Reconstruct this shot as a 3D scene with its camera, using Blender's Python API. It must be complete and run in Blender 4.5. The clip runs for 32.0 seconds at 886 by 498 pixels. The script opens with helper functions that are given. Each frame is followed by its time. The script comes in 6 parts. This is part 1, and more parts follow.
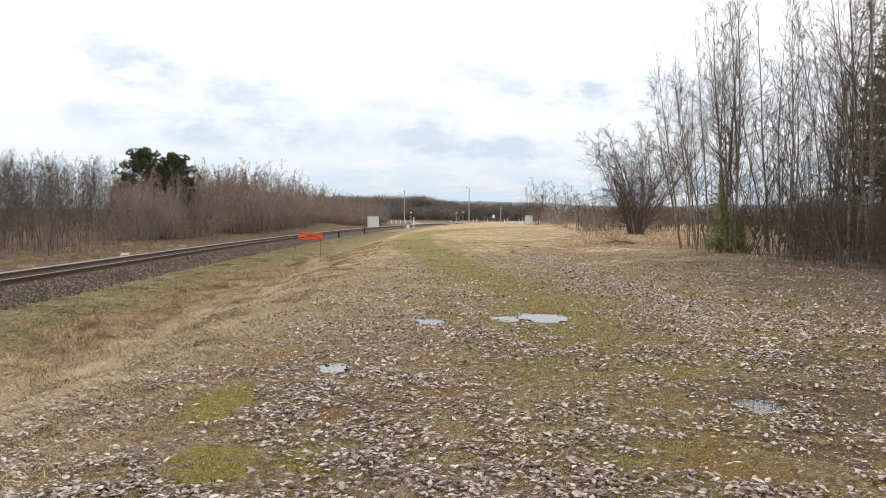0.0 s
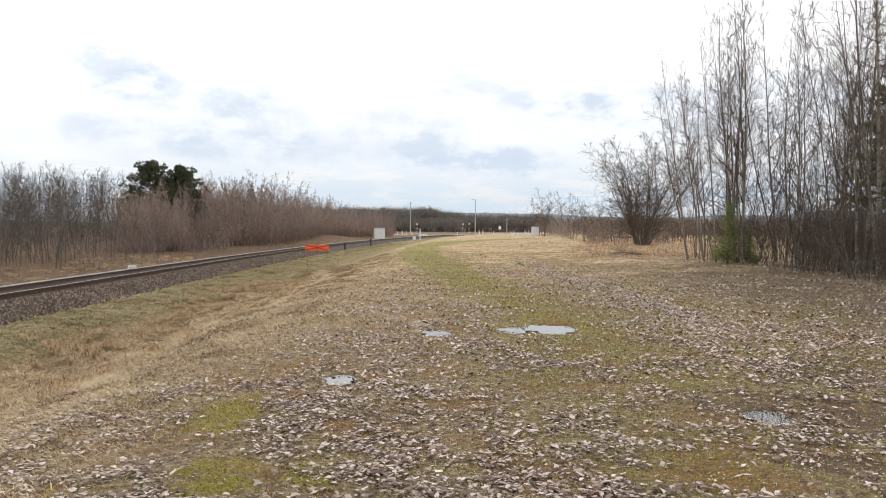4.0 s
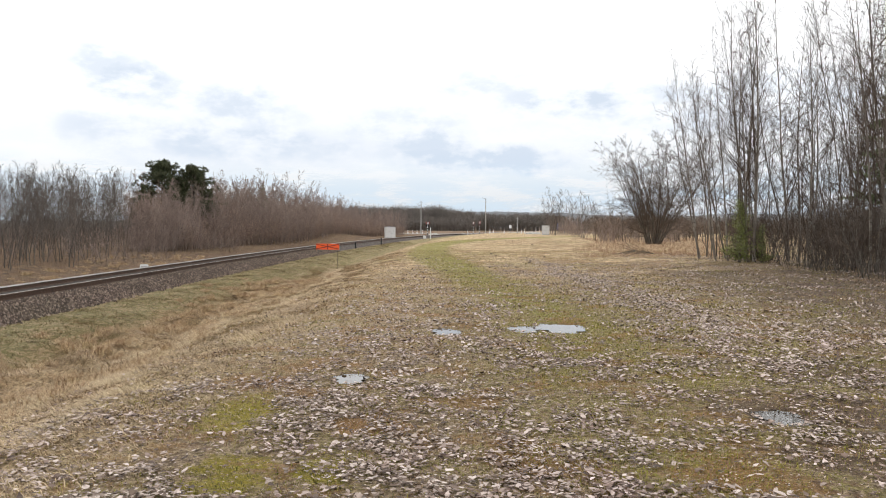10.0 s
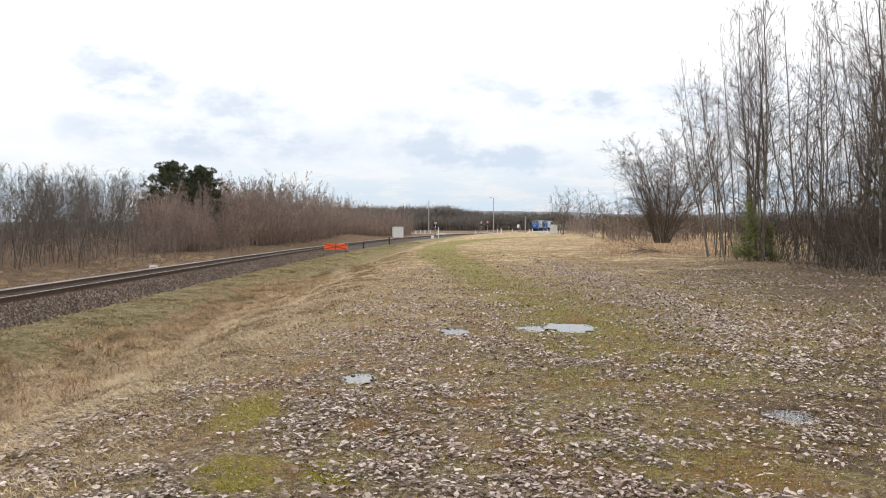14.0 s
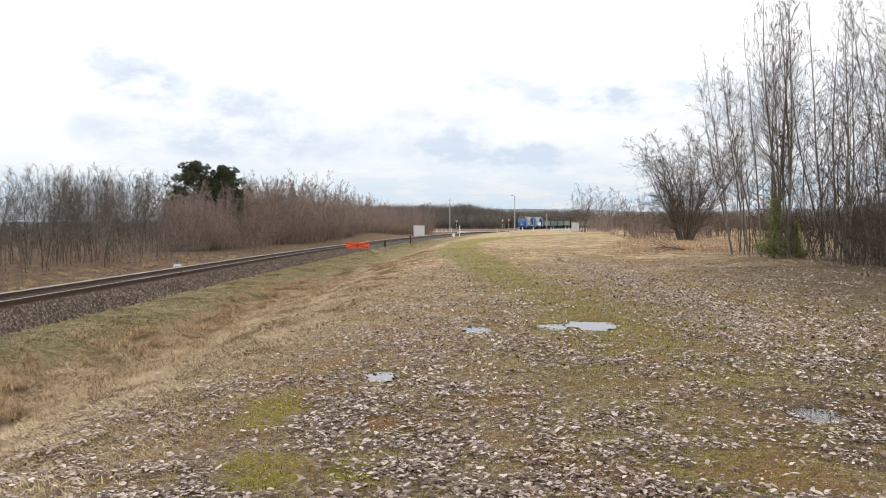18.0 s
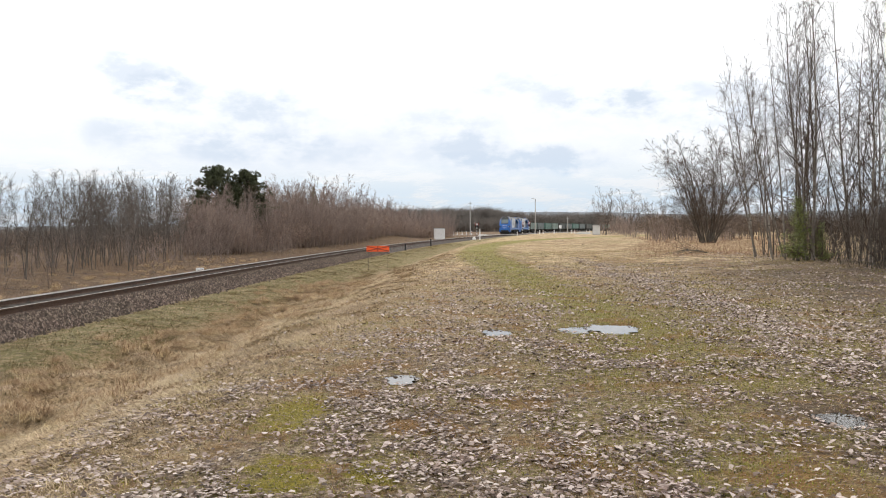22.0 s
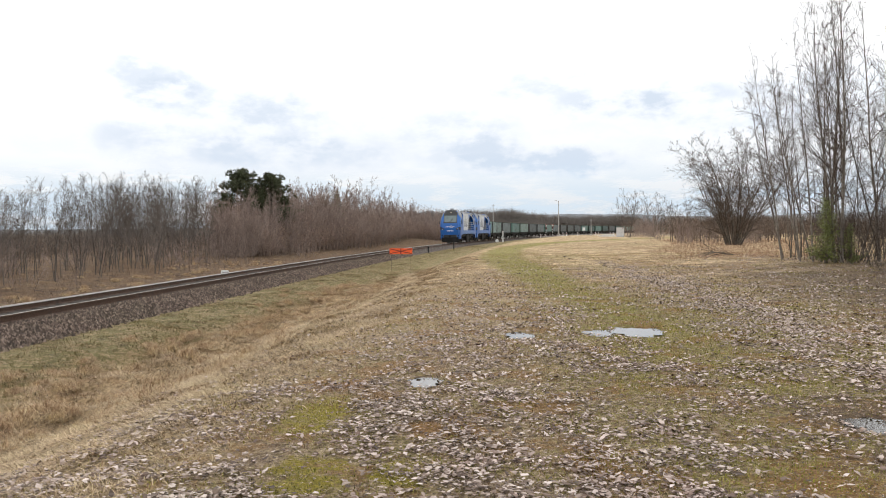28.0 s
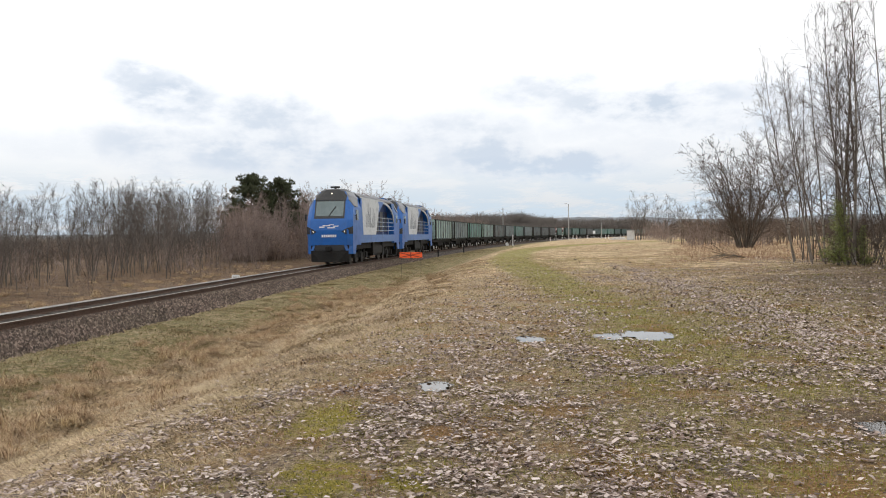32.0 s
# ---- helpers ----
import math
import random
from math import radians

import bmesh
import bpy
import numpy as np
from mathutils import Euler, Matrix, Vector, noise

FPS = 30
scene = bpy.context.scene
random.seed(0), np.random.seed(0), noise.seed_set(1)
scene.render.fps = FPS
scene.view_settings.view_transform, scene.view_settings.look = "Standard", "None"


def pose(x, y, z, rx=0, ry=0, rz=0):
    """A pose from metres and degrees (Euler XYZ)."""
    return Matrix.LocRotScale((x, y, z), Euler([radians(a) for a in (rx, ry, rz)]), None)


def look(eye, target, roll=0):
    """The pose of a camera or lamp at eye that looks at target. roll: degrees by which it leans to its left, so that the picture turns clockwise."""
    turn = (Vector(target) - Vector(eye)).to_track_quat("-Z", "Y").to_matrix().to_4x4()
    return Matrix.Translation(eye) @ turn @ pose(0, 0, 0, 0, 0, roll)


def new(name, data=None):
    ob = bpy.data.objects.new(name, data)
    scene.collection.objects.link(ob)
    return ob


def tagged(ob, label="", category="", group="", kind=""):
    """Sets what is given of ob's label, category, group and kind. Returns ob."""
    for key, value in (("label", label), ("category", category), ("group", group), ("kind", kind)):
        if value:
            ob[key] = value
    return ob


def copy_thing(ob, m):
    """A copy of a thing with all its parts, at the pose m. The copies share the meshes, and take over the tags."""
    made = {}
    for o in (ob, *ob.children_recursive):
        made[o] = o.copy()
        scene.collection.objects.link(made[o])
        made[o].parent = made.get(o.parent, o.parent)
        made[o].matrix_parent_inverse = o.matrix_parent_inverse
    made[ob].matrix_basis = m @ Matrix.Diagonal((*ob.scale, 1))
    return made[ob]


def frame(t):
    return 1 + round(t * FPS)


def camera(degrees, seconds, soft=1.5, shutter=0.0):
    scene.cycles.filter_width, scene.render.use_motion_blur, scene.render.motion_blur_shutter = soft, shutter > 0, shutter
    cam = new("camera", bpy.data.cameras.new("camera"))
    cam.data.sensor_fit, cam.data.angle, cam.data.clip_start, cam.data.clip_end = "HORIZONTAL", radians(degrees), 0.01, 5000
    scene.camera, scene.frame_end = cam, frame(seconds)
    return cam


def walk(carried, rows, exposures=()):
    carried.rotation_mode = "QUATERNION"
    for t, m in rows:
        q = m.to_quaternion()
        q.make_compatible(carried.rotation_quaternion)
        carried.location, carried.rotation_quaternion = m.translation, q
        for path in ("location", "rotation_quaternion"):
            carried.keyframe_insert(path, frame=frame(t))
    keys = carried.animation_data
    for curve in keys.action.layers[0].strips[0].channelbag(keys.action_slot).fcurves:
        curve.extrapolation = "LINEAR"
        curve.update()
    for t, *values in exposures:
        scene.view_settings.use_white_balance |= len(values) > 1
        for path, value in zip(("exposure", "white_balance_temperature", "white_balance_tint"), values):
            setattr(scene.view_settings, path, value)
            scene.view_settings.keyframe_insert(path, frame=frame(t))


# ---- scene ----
import itertools

# ---------------------------------------------------------------- camera
cam = camera(59.56, 32.0, soft=1.0)
EYE = (0.0, 0.0, 1.6)
# seconds, turn to the right, tilt, roll in degrees
CAMERA_TURNS = [
    (0, 1.534, -2.392, 0.550), (0.5, 1.538, -2.265, 0.575), (1, 1.659, -1.938, 0.586), (1.5, 1.455, -1.983, 0.538),
    (2, 1.262, -1.970, 0.505), (2.5, 1.090, -1.848, 0.513), (3, 1.175, -1.814, 0.531), (3.5, 1.065, -1.678, 0.388),
    (5.5, 0.875, -1.381, 0.578), (6, 0.625, -1.665, 0.590), (6.5, 0.620, -1.782, 0.476), (7, 0.515, -1.655, 0.470),
    (7.5, 0.494, -1.709, 0.444), (8, 0.358, -1.753, 0.442), (8.5, 0.328, -1.695, 0.437), (9, 0.268, -1.725, 0.490),
    (9.5, 0.287, -1.715, 0.456), (10, 0.288, -1.630, 0.347), (10.5, 0.323, -1.707, 0.250), (11, 0.303, -1.447, 0.198),
    (11.5, 0.215, -1.540, 0.194), (12, 0.163, -1.565, 0.248), (12.5, 0.182, -1.541, 0.252), (13, -0.000, -1.631, 0.224),
    (13.5, -0.153, -1.696, 0.199), (14, -0.301, -1.654, 0.096), (14.5, -0.353, -1.653, 0.055), (16.5, -1.043, -1.822, -0.051),
    (17, -1.377, -1.865, -0.167), (17.5, -1.668, -1.783, -0.195), (18, -1.869, -1.783, -0.173), (18.5, -2.153, -1.733, -0.186),
    (19, -2.278, -1.684, -0.250), (19.5, -2.495, -1.706, -0.336), (20, -2.672, -1.567, -0.359), (20.5, -2.776, -1.516, -0.294),
    (21, -2.977, -1.468, -0.278), (21.5, -3.208, -1.439, -0.306), (22, -3.377, -1.540, -0.309), (22.5, -3.376, -1.442, -0.315),
    (23, -3.589, -1.544, -0.362), (23.5, -3.895, -1.613, -0.438), (24, -3.955, -1.610, -0.413), (24.5, -4.086, -1.634, -0.451),
    (25, -4.271, -1.573, -0.458), (25.5, -4.386, -1.584, -0.436), (27.5, -4.890, -1.353, -0.408), (28, -5.076, -1.348, -0.397),
    (28.5, -5.201, -1.283, -0.369), (29, -5.462, -1.306, -0.488), (29.5, -5.490, -1.309, -0.472), (30, -5.573, -1.299, -0.492),
    (30.5, -5.710, -1.435, -0.530), (31, -5.813, -1.363, -0.544), (31.5, -5.802, -1.231, -0.540), (32, -5.806, -1.063, -0.649),
]
walk(cam, [(t, pose(*EYE) @ pose(0, 0, 0, 0, 0, -yaw) @ pose(0, 0, 0, 90 + tilt) @ pose(0, 0, 0, 0, 0, roll))
           for t, yaw, tilt, roll in CAMERA_TURNS],
     [(0.0, -0.25), (27.9, -0.25), (29.0, -0.36), (32.0, -0.38)])

# ---------------------------------------------------------------- world, sun
world = bpy.data.worlds.new("sky")
scene.world = world
world.use_nodes = True
wn, wl = world.node_tree.nodes, world.node_tree.links
wn.clear()
sky = wn.new("ShaderNodeTexSky")
sky.sky_type, sky.sun_disc = "NISHITA", False
sky.sun_elevation, sky.sun_rotation = radians(38), radians(-50)
veil = wn.new("ShaderNodeMix")
veil.data_type = "RGBA"
veil.inputs["Factor"].default_value = 0.9
back = wn.new("ShaderNodeBackground")
back.inputs["Strength"].default_value = 0.1
wout = wn.new("ShaderNodeOutputWorld")
# an overcast veil, brighter overhead than at the skyline
ray = wn.new("ShaderNodeTexCoord")
rise = wn.new("ShaderNodeSeparateXYZ")
wl.new(ray.outputs["Generated"], rise.inputs[0])
ramp = wn.new("ShaderNodeMapRange")
ramp.inputs["From Min"].default_value, ramp.inputs["From Max"].default_value = 0.0, 0.22
ramp.inputs["To Min"].default_value, ramp.inputs["To Max"].default_value = 0.0, 1.0
wl.new(rise.outputs["Z"], ramp.inputs["Value"])
cover = wn.new("ShaderNodeMix")
cover.data_type = "RGBA"
cover.inputs["A"].default_value = (8.9, 9.4, 10.1, 1)
cover.inputs["B"].default_value = (17.2, 17.2, 17.3, 1)
wl.new(ramp.outputs["Result"], cover.inputs["Factor"])
wl.new(cover.outputs["Result"], veil.inputs["B"])
wl.new(sky.outputs["Color"], veil.inputs["A"])
wl.new(veil.outputs["Result"], back.inputs["Color"])
wl.new(back.outputs["Background"], wout.inputs["Surface"])

sun = new("sun", bpy.data.lights.new("sun", "SUN"))
sun.data.energy, sun.data.angle, sun.data.color = 0.9, radians(12), (1.0, 0.95, 0.88)
sun.matrix_world = look((-50, 42, 52), (0, 0, 0))
scene.view_settings.exposure = -0.25


# ---------------------------------------------------------------- materials
class Nodes:
    """A material with a principled surface and short ways to wire it."""

    def __init__(self, name, rough=0.8, metal=0.0):
        self.mat = bpy.data.materials.new(name)
        self.mat.use_nodes = True
        self.tree = self.mat.node_tree
        self.bsdf = self.tree.nodes["Principled BSDF"]
        self.bsdf.inputs["Roughness"].default_value = rough
        self.bsdf.inputs["Metallic"].default_value = metal
        self.coord = self.tree.nodes.new("ShaderNodeTexCoord").outputs["Object"]

    def node(self, kind, **values):
        n = self.tree.nodes.new(kind)
        for key, value in values.items():
            n.inputs[key].default_value = value
        return n

    def link(self, a, b):
        self.tree.links.new(a, b)

    def noise(self, scale, detail=4.0, rough=0.6, stretch=None, ramp=None):
        n = self.node("ShaderNodeTexNoise", Scale=scale, Detail=detail, Roughness=rough)
        if stretch:
            m = self.node("ShaderNodeMapping", Scale=stretch)
            self.link(self.coord, m.inputs["Vector"])
            self.link(m.outputs["Vector"], n.inputs["Vector"])
        else:
            self.link(self.coord, n.inputs["Vector"])
        return self.steps(n.outputs["Fac"], *ramp) if ramp else n.outputs["Fac"]

    def steps(self, value, lo, hi):
        r = self.node("ShaderNodeMapRange")
        r.interpolation_type = "SMOOTHSTEP"
        r.inputs["From Min"].default_value, r.inputs["From Max"].default_value = lo, hi
        self.link(value, r.inputs["Value"])
        return r.outputs["Result"]

    def math(self, op, a, b):
        n = self.node("ShaderNodeMath")
        n.operation = op
        for i, v in enumerate((a, b)):
            if isinstance(v, (int, float)):
                n.inputs[i].default_value = v
            else:
                self.link(v, n.inputs[i])
        return n.outputs[0]

    def mix(self, fac, a, b):
        n = self.node("ShaderNodeMix")
        n.data_type = "RGBA"
        for key, v in (("Factor", fac), ("A", a), ("B", b)):
            if isinstance(v, (int, float)):
                n.inputs[key].default_value = v
            elif isinstance(v, tuple):
                n.inputs[key].default_value = (*v, 1)
            else:
                self.link(v, n.inputs[key])
        return n.outputs["Result"]

    def attr(self, name):
        n = self.node("ShaderNodeAttribute")
        n.attribute_name = name
        return n.outputs["Fac"]

    def done(self, colour, bump=None, strength=0.4, distance=0.02, rough=None):
        self.link(colour, self.bsdf.inputs["Base Color"])
        if bump is not None:
            b = self.node("ShaderNodeBump", Strength=strength, Distance=distance)
            self.link(bump, b.inputs["Height"])
            self.link(b.outputs["Normal"], self.bsdf.inputs["Normal"])
        if rough is not None:
            self.link(rough, self.bsdf.inputs["Roughness"])
        return self.mat


def surface(name, a, b, c, fine=30.0, broad=3.0, rough=0.8, metal=0.0, bump=0.3, stretch=None, vary=0.0, distance=0.01):
    """Two tones in a fine grain, a third in broad stains, and relief."""
    n = Nodes(name, rough, metal)
    grain = n.noise(fine, 5, 0.65, stretch, (0.35, 0.65))
    col = n.mix(grain, a, b)
    col = n.mix(n.math("MULTIPLY", n.noise(broad, 4, 0.6, None, (0.5, 0.72)), 0.7), col, c)
    if vary:
        info = n.node("ShaderNodeObjectInfo")
        hsv = n.node("ShaderNodeHueSaturation")
        n.link(n.math("ADD", n.math("MULTIPLY", info.outputs["Random"], 2 * vary), 1 - vary), hsv.inputs["Value"])
        n.link(col, hsv.inputs["Color"])
        col = hsv.outputs["Color"]
    return n.done(col, grain, bump, distance, n.math("ADD", n.math("MULTIPLY", n.noise(broad * 2), 0.25), max(0.0, rough - 0.12)))


def scatter_mat(name, tones, rough=0.8):
    """Tones that change from loose piece to loose piece."""
    n = Nodes(name, rough)
    geo = n.node("ShaderNodeNewGeometry")
    ramp = n.node("ShaderNodeValToRGB")
    ramp.color_ramp.interpolation = "LINEAR"
    els = ramp.color_ramp.elements
    while len(els) < len(tones):
        els.new(0.5)
    for i, tone in enumerate(tones):
        els[i].position = i / (len(tones) - 1)
        els[i].color = (tone[0] * 1.04, tone[1] * 0.97, tone[2] * 0.9, 1)
    n.link(geo.outputs["Random Per Island"], ramp.inputs["Fac"])
    drift = n.math("ADD", n.noise(0.45, 4, 0.65), n.math("MULTIPLY", n.noise(2.6, 3, 0.6), 0.6))
    hsv = n.node("ShaderNodeHueSaturation")
    n.link(n.math("ADD", 0.28, n.math("MULTIPLY", drift, 0.9)), hsv.inputs["Value"])
    n.link(n.math("ADD", 0.47, n.math("MULTIPLY", n.noise(0.8, 3), 0.06)), hsv.inputs["Hue"])
    n.link(ramp.outputs["Color"], hsv.inputs["Color"])
    col = n.mix(n.math("MULTIPLY", n.noise(90.0, 3), 0.3), hsv.outputs["Color"], (0.16, 0.12, 0.09))
    return n.done(col)


M_BARK = surface("bark_grey_brown", (0.085, 0.068, 0.055), (0.17, 0.145, 0.12), (0.05, 0.055, 0.035), 26, 3, 0.9, 0, 0.5, (1, 1, 0.3), 0.25)
M_TWIG = surface("twig_brown", (0.07, 0.051, 0.039), (0.12, 0.089, 0.068), (0.055, 0.041, 0.032), 12, 2, 0.9, 0, 0.2, None, 0.25)
M_TWIG_RED = surface("twig_red_brown", (0.24, 0.182, 0.154), (0.34, 0.264, 0.224), (0.18, 0.138, 0.115), 10, 2, 0.9, 0, 0.2, None, 0.25)
M_TWIG_PALE = surface("twig_grey_brown", (0.1, 0.083, 0.071), (0.16, 0.135, 0.116), (0.08, 0.066, 0.056), 10, 2, 0.9, 0, 0.2, None, 0.2)
M_NEEDLE = scatter_mat("needles_dark_green", [(0.03, 0.046, 0.02), (0.055, 0.08, 0.033), (0.09, 0.118, 0.05)], 0.7)
M_NEEDLE_MID = scatter_mat("needles_mid_green", [(0.08, 0.12, 0.05), (0.14, 0.19, 0.08), (0.2, 0.25, 0.12)], 0.7)
M_NEEDLE_FRESH = scatter_mat("needles_green", [(0.12, 0.17, 0.04), (0.2, 0.26, 0.07), (0.29, 0.33, 0.11)], 0.7)
M_RAIL_SIDE = surface("rail_rust", (0.07, 0.04, 0.026), (0.12, 0.07, 0.045), (0.05, 0.035, 0.03), 40, 4, 0.75, 0.3)
M_RAIL_TOP = surface("rail_running_face", (0.28, 0.25, 0.215), (0.36, 0.325, 0.285), (0.22, 0.185, 0.155), 40, 4, 0.5, 0.5, 0.03)
# polished gauge face; its bright glint is put into a near-white colour
M_RAIL_GAUGE = surface("rail_gauge_face_glint", (0.74, 0.72, 0.68), (0.84, 0.82, 0.78), (0.64, 0.61, 0.56), 40, 4, 0.42, 0.5, 0.03)
M_SLEEPER = surface("sleeper_dark_wood", (0.05, 0.04, 0.033), (0.085, 0.07, 0.058), (0.035, 0.028, 0.024), 40, 5, 0.9, vary=0.2)
M_WHITE = surface("white_paint", (0.72, 0.72, 0.7), (0.8, 0.8, 0.79), (0.6, 0.59, 0.55), 30, 3, 0.6, 0, 0.1)
M_OFFWHITE = surface("off_white_panel", (0.6, 0.61, 0.61), (0.67, 0.68, 0.68), (0.5, 0.5, 0.48), 20, 2, 0.6, 0, 0.1)
M_BLACK = surface("black_paint", (0.018, 0.018, 0.018), (0.03, 0.03, 0.03), (0.05, 0.045, 0.04), 30, 3, 0.6, 0, 0.1)
M_RED = surface("red_paint", (0.32, 0.025, 0.018), (0.38, 0.035, 0.022), (0.25, 0.025, 0.018), 20, 3, 0.5, 0, 0.1)
M_ORANGE = surface("orange_board", (0.85, 0.1, 0.015), (0.92, 0.14, 0.03), (0.75, 0.09, 0.02), 8, 2, 0.5, 0, 0.1)
M_STEEL = surface("galvanised_steel", (0.36, 0.37, 0.38), (0.46, 0.47, 0.48), (0.3, 0.3, 0.3), 20, 3, 0.5, 0.6, 0.1)
M_CONCRETE = surface("concrete_grey", (0.36, 0.35, 0.33), (0.45, 0.44, 0.42), (0.28, 0.27, 0.25), 30, 3, 0.9)


# ---------------------------------------------------------------- building helpers
def part(name, bm, material, parent=None, label="", smooth=False):
    me = bpy.data.meshes.new(name)
    bm.to_mesh(me)
    bm.free()
    me.materials.append(material)
    if smooth:
        me.shade_smooth()
    ob = new(name, me)
    if parent is not None:
        ob.parent = parent
    return tagged(ob, label)


def mesh_of(name, verts, faces, material, parent=None, label="", smooth=False):
    me = bpy.data.meshes.new(name)
    me.from_pydata(np.asarray(verts).reshape(-1, 3).tolist(), [], faces.tolist() if hasattr(faces, "tolist") else faces)
    me.materials.append(material)
    if smooth:
        me.shade_smooth()
    ob = new(name, me)
    if parent is not None:
        ob.parent = parent
    return tagged(ob, label)


def twin(name, src, m, parent, label=""):
    """Another object on the same mesh."""
    ob = new(name, src.data)
    ob.parent = parent
    ob.matrix_basis = m
    return tagged(ob, label)


def box(bm, x0, x1, y0, y1, z0, z1, bevel=0.0, m=None):
    made = bmesh.ops.create_cube(bm, size=1.0)["verts"]
    bmesh.ops.transform(bm, matrix=Matrix.LocRotScale(((x0 + x1) / 2, (y0 + y1) / 2, (z0 + z1) / 2), None,
                                                      (x1 - x0, y1 - y0, z1 - z0)), verts=made)
    if bevel:
        edges = list({e for v in made for e in v.link_edges})
        made = list({v for f in bmesh.ops.bevel(bm, geom=edges, offset=bevel, segments=2, affect="EDGES")["faces"] for v in f.verts} | {v for v in made if v.is_valid})
    if m is not None:
        bmesh.ops.transform(bm, matrix=m, verts=made)
    return bm


def rod(bm, a, b, r0, r1=None, sides=8):
    a, b = Vector(a), Vector(b)
    m = Matrix.Translation((a + b) / 2) @ (b - a).to_track_quat("Z", "Y").to_matrix().to_4x4()
    bmesh.ops.create_cone(bm, cap_ends=True, segments=sides, radius1=r0, radius2=r0 if r1 is None else r1, depth=(b - a).length, matrix=m)
    return bm


def prism(bm, outline, y0, y1):
    """An outline in x and z, carried from y0 to y1."""
    a = [bm.verts.new((x, y0, z)) for x, z in outline]
    b = [bm.verts.new((x, y1, z)) for x, z in outline]
    n = len(outline)
    bm.faces.new(a)
    bm.faces.new(b[::-1])
    for i in range(n):
        bm.faces.new((a[i], b[i], b[(i + 1) % n], a[(i + 1) % n]))
    bmesh.ops.recalc_face_normals(bm, faces=bm.faces)
    return bm


def hull(bm, points):
    made = [bm.verts.new(p) for p in points]
    bmesh.ops.convex_hull(bm, input=made)
    bmesh.ops.delete(bm, geom=[v for v in bm.verts if not v.link_faces], context="VERTS")
    bmesh.ops.dissolve_limit(bm, angle_limit=0.02, verts=bm.verts, edges=bm.edges)
    bmesh.ops.recalc_face_normals(bm, faces=bm.faces)
    return bm


def mirrored(points):
    return [q for x, y, z in points for q in ((x, y, z), (x, -y, z))]


# ---------------------------------------------------------------- the lie of the land
TRACK_X, BEND_Y, BEND_R = -12.7, 33.0, 990.0
RAIL_Z, GAUGE = -0.32, 1.59
rng = np.random.default_rng(7)


def track_at(s):
    """Place and heading (to the right of +y) of the track's middle, s metres past the start of the bend."""
    th = max(s, 0.0) / BEND_R
    return TRACK_X + BEND_R * (1 - math.cos(th)), BEND_Y + min(s, 0.0) + BEND_R * math.sin(th), th


def off_track(x, y):
    """Metres to the right of the track's middle."""
    x, y = np.asarray(x, float), np.asarray(y, float)
    bent = BEND_R - np.hypot(x - (TRACK_X + BEND_R), y - BEND_Y)
    return np.where(y > BEND_Y, bent, x - TRACK_X)


def waves(x, y, seed, size):
    """Smooth unevenness, about -1 to 1."""
    r = np.random.default_rng(seed)
    out = np.zeros(np.broadcast(x, y).shape)
    for _ in range(9):
        a, k, p = r.uniform(0, 6.28), r.uniform(0.5, 1.8) * 6.28 / size, r.uniform(0, 6.28)
        out += np.sin(k * (x * np.cos(a) + y * np.sin(a)) + p)
    return out / 3.4


def lumps(x, y, seed, size):
    """Uneven lumps of about that size, -1 to 1, in two octaves."""
    x, y = np.broadcast_arrays(np.asarray(x, float), np.asarray(y, float))

    def one(u, v, s):
        iu, iv = np.floor(u).astype(np.int64), np.floor(v).astype(np.int64)
        fu, fv = u - iu, v - iv
        fu, fv = fu * fu * (3 - 2 * fu), fv * fv * (3 - 2 * fv)

        def h(a, b):
            k = (a * 374761393 + b * 668265263 + s * 974634777) & 0xFFFFFFFF
            k = ((k ^ (k >> 13)) * 1274126177) & 0xFFFFFFFF
            return ((k ^ (k >> 16)) & 0xFFFFFF) / 0x7FFFFF - 1.0
        top = h(iu, iv) * (1 - fu) + h(iu + 1, iv) * fu
        low = h(iu, iv + 1) * (1 - fu) + h(iu + 1, iv + 1) * fu
        return top * (1 - fv) + low * fv
    return 0.7 * one(x / size, y / size, seed) + 0.45 * one(x / size * 2.3 + 7, y / size * 2.3 + 3, seed + 1)


# puddles: x, y, half length, half width
PUDDLES = [(-0.93, 8.13, 0.15, 0.21), (0.12, 12.0, 0.17, 0.32), (1.36, 12.2, 0.2, 0.34), (1.95, 12.35, 0.29, 0.5), (2.92, 6.55, 0.18, 0.2)]


def puddle_depth(x, y):
    out = np.zeros(np.broadcast(x, y).shape)
    for i, (px, py, a, b) in enumerate(PUDDLES):
        wob = 1 + 0.55 * lumps(x, y, 50 + i, 0.16)
        q = ((x - px) / (a * 1.25)) ** 2 + ((y - py) / (b * 1.25)) ** 2
        out = np.maximum(out, np.clip(1.45 - q * wob, 0, 1))
    return out


def lane_x(y):
    """Middle of the green wheel way that leaves the verge and bends towards the crossing."""
    y = np.asarray(y, float)
    return 2.1 - 0.09 * np.clip(y - 14, 0, 31) + 0.0036 * np.clip(y - 58, 0, 200) ** 2


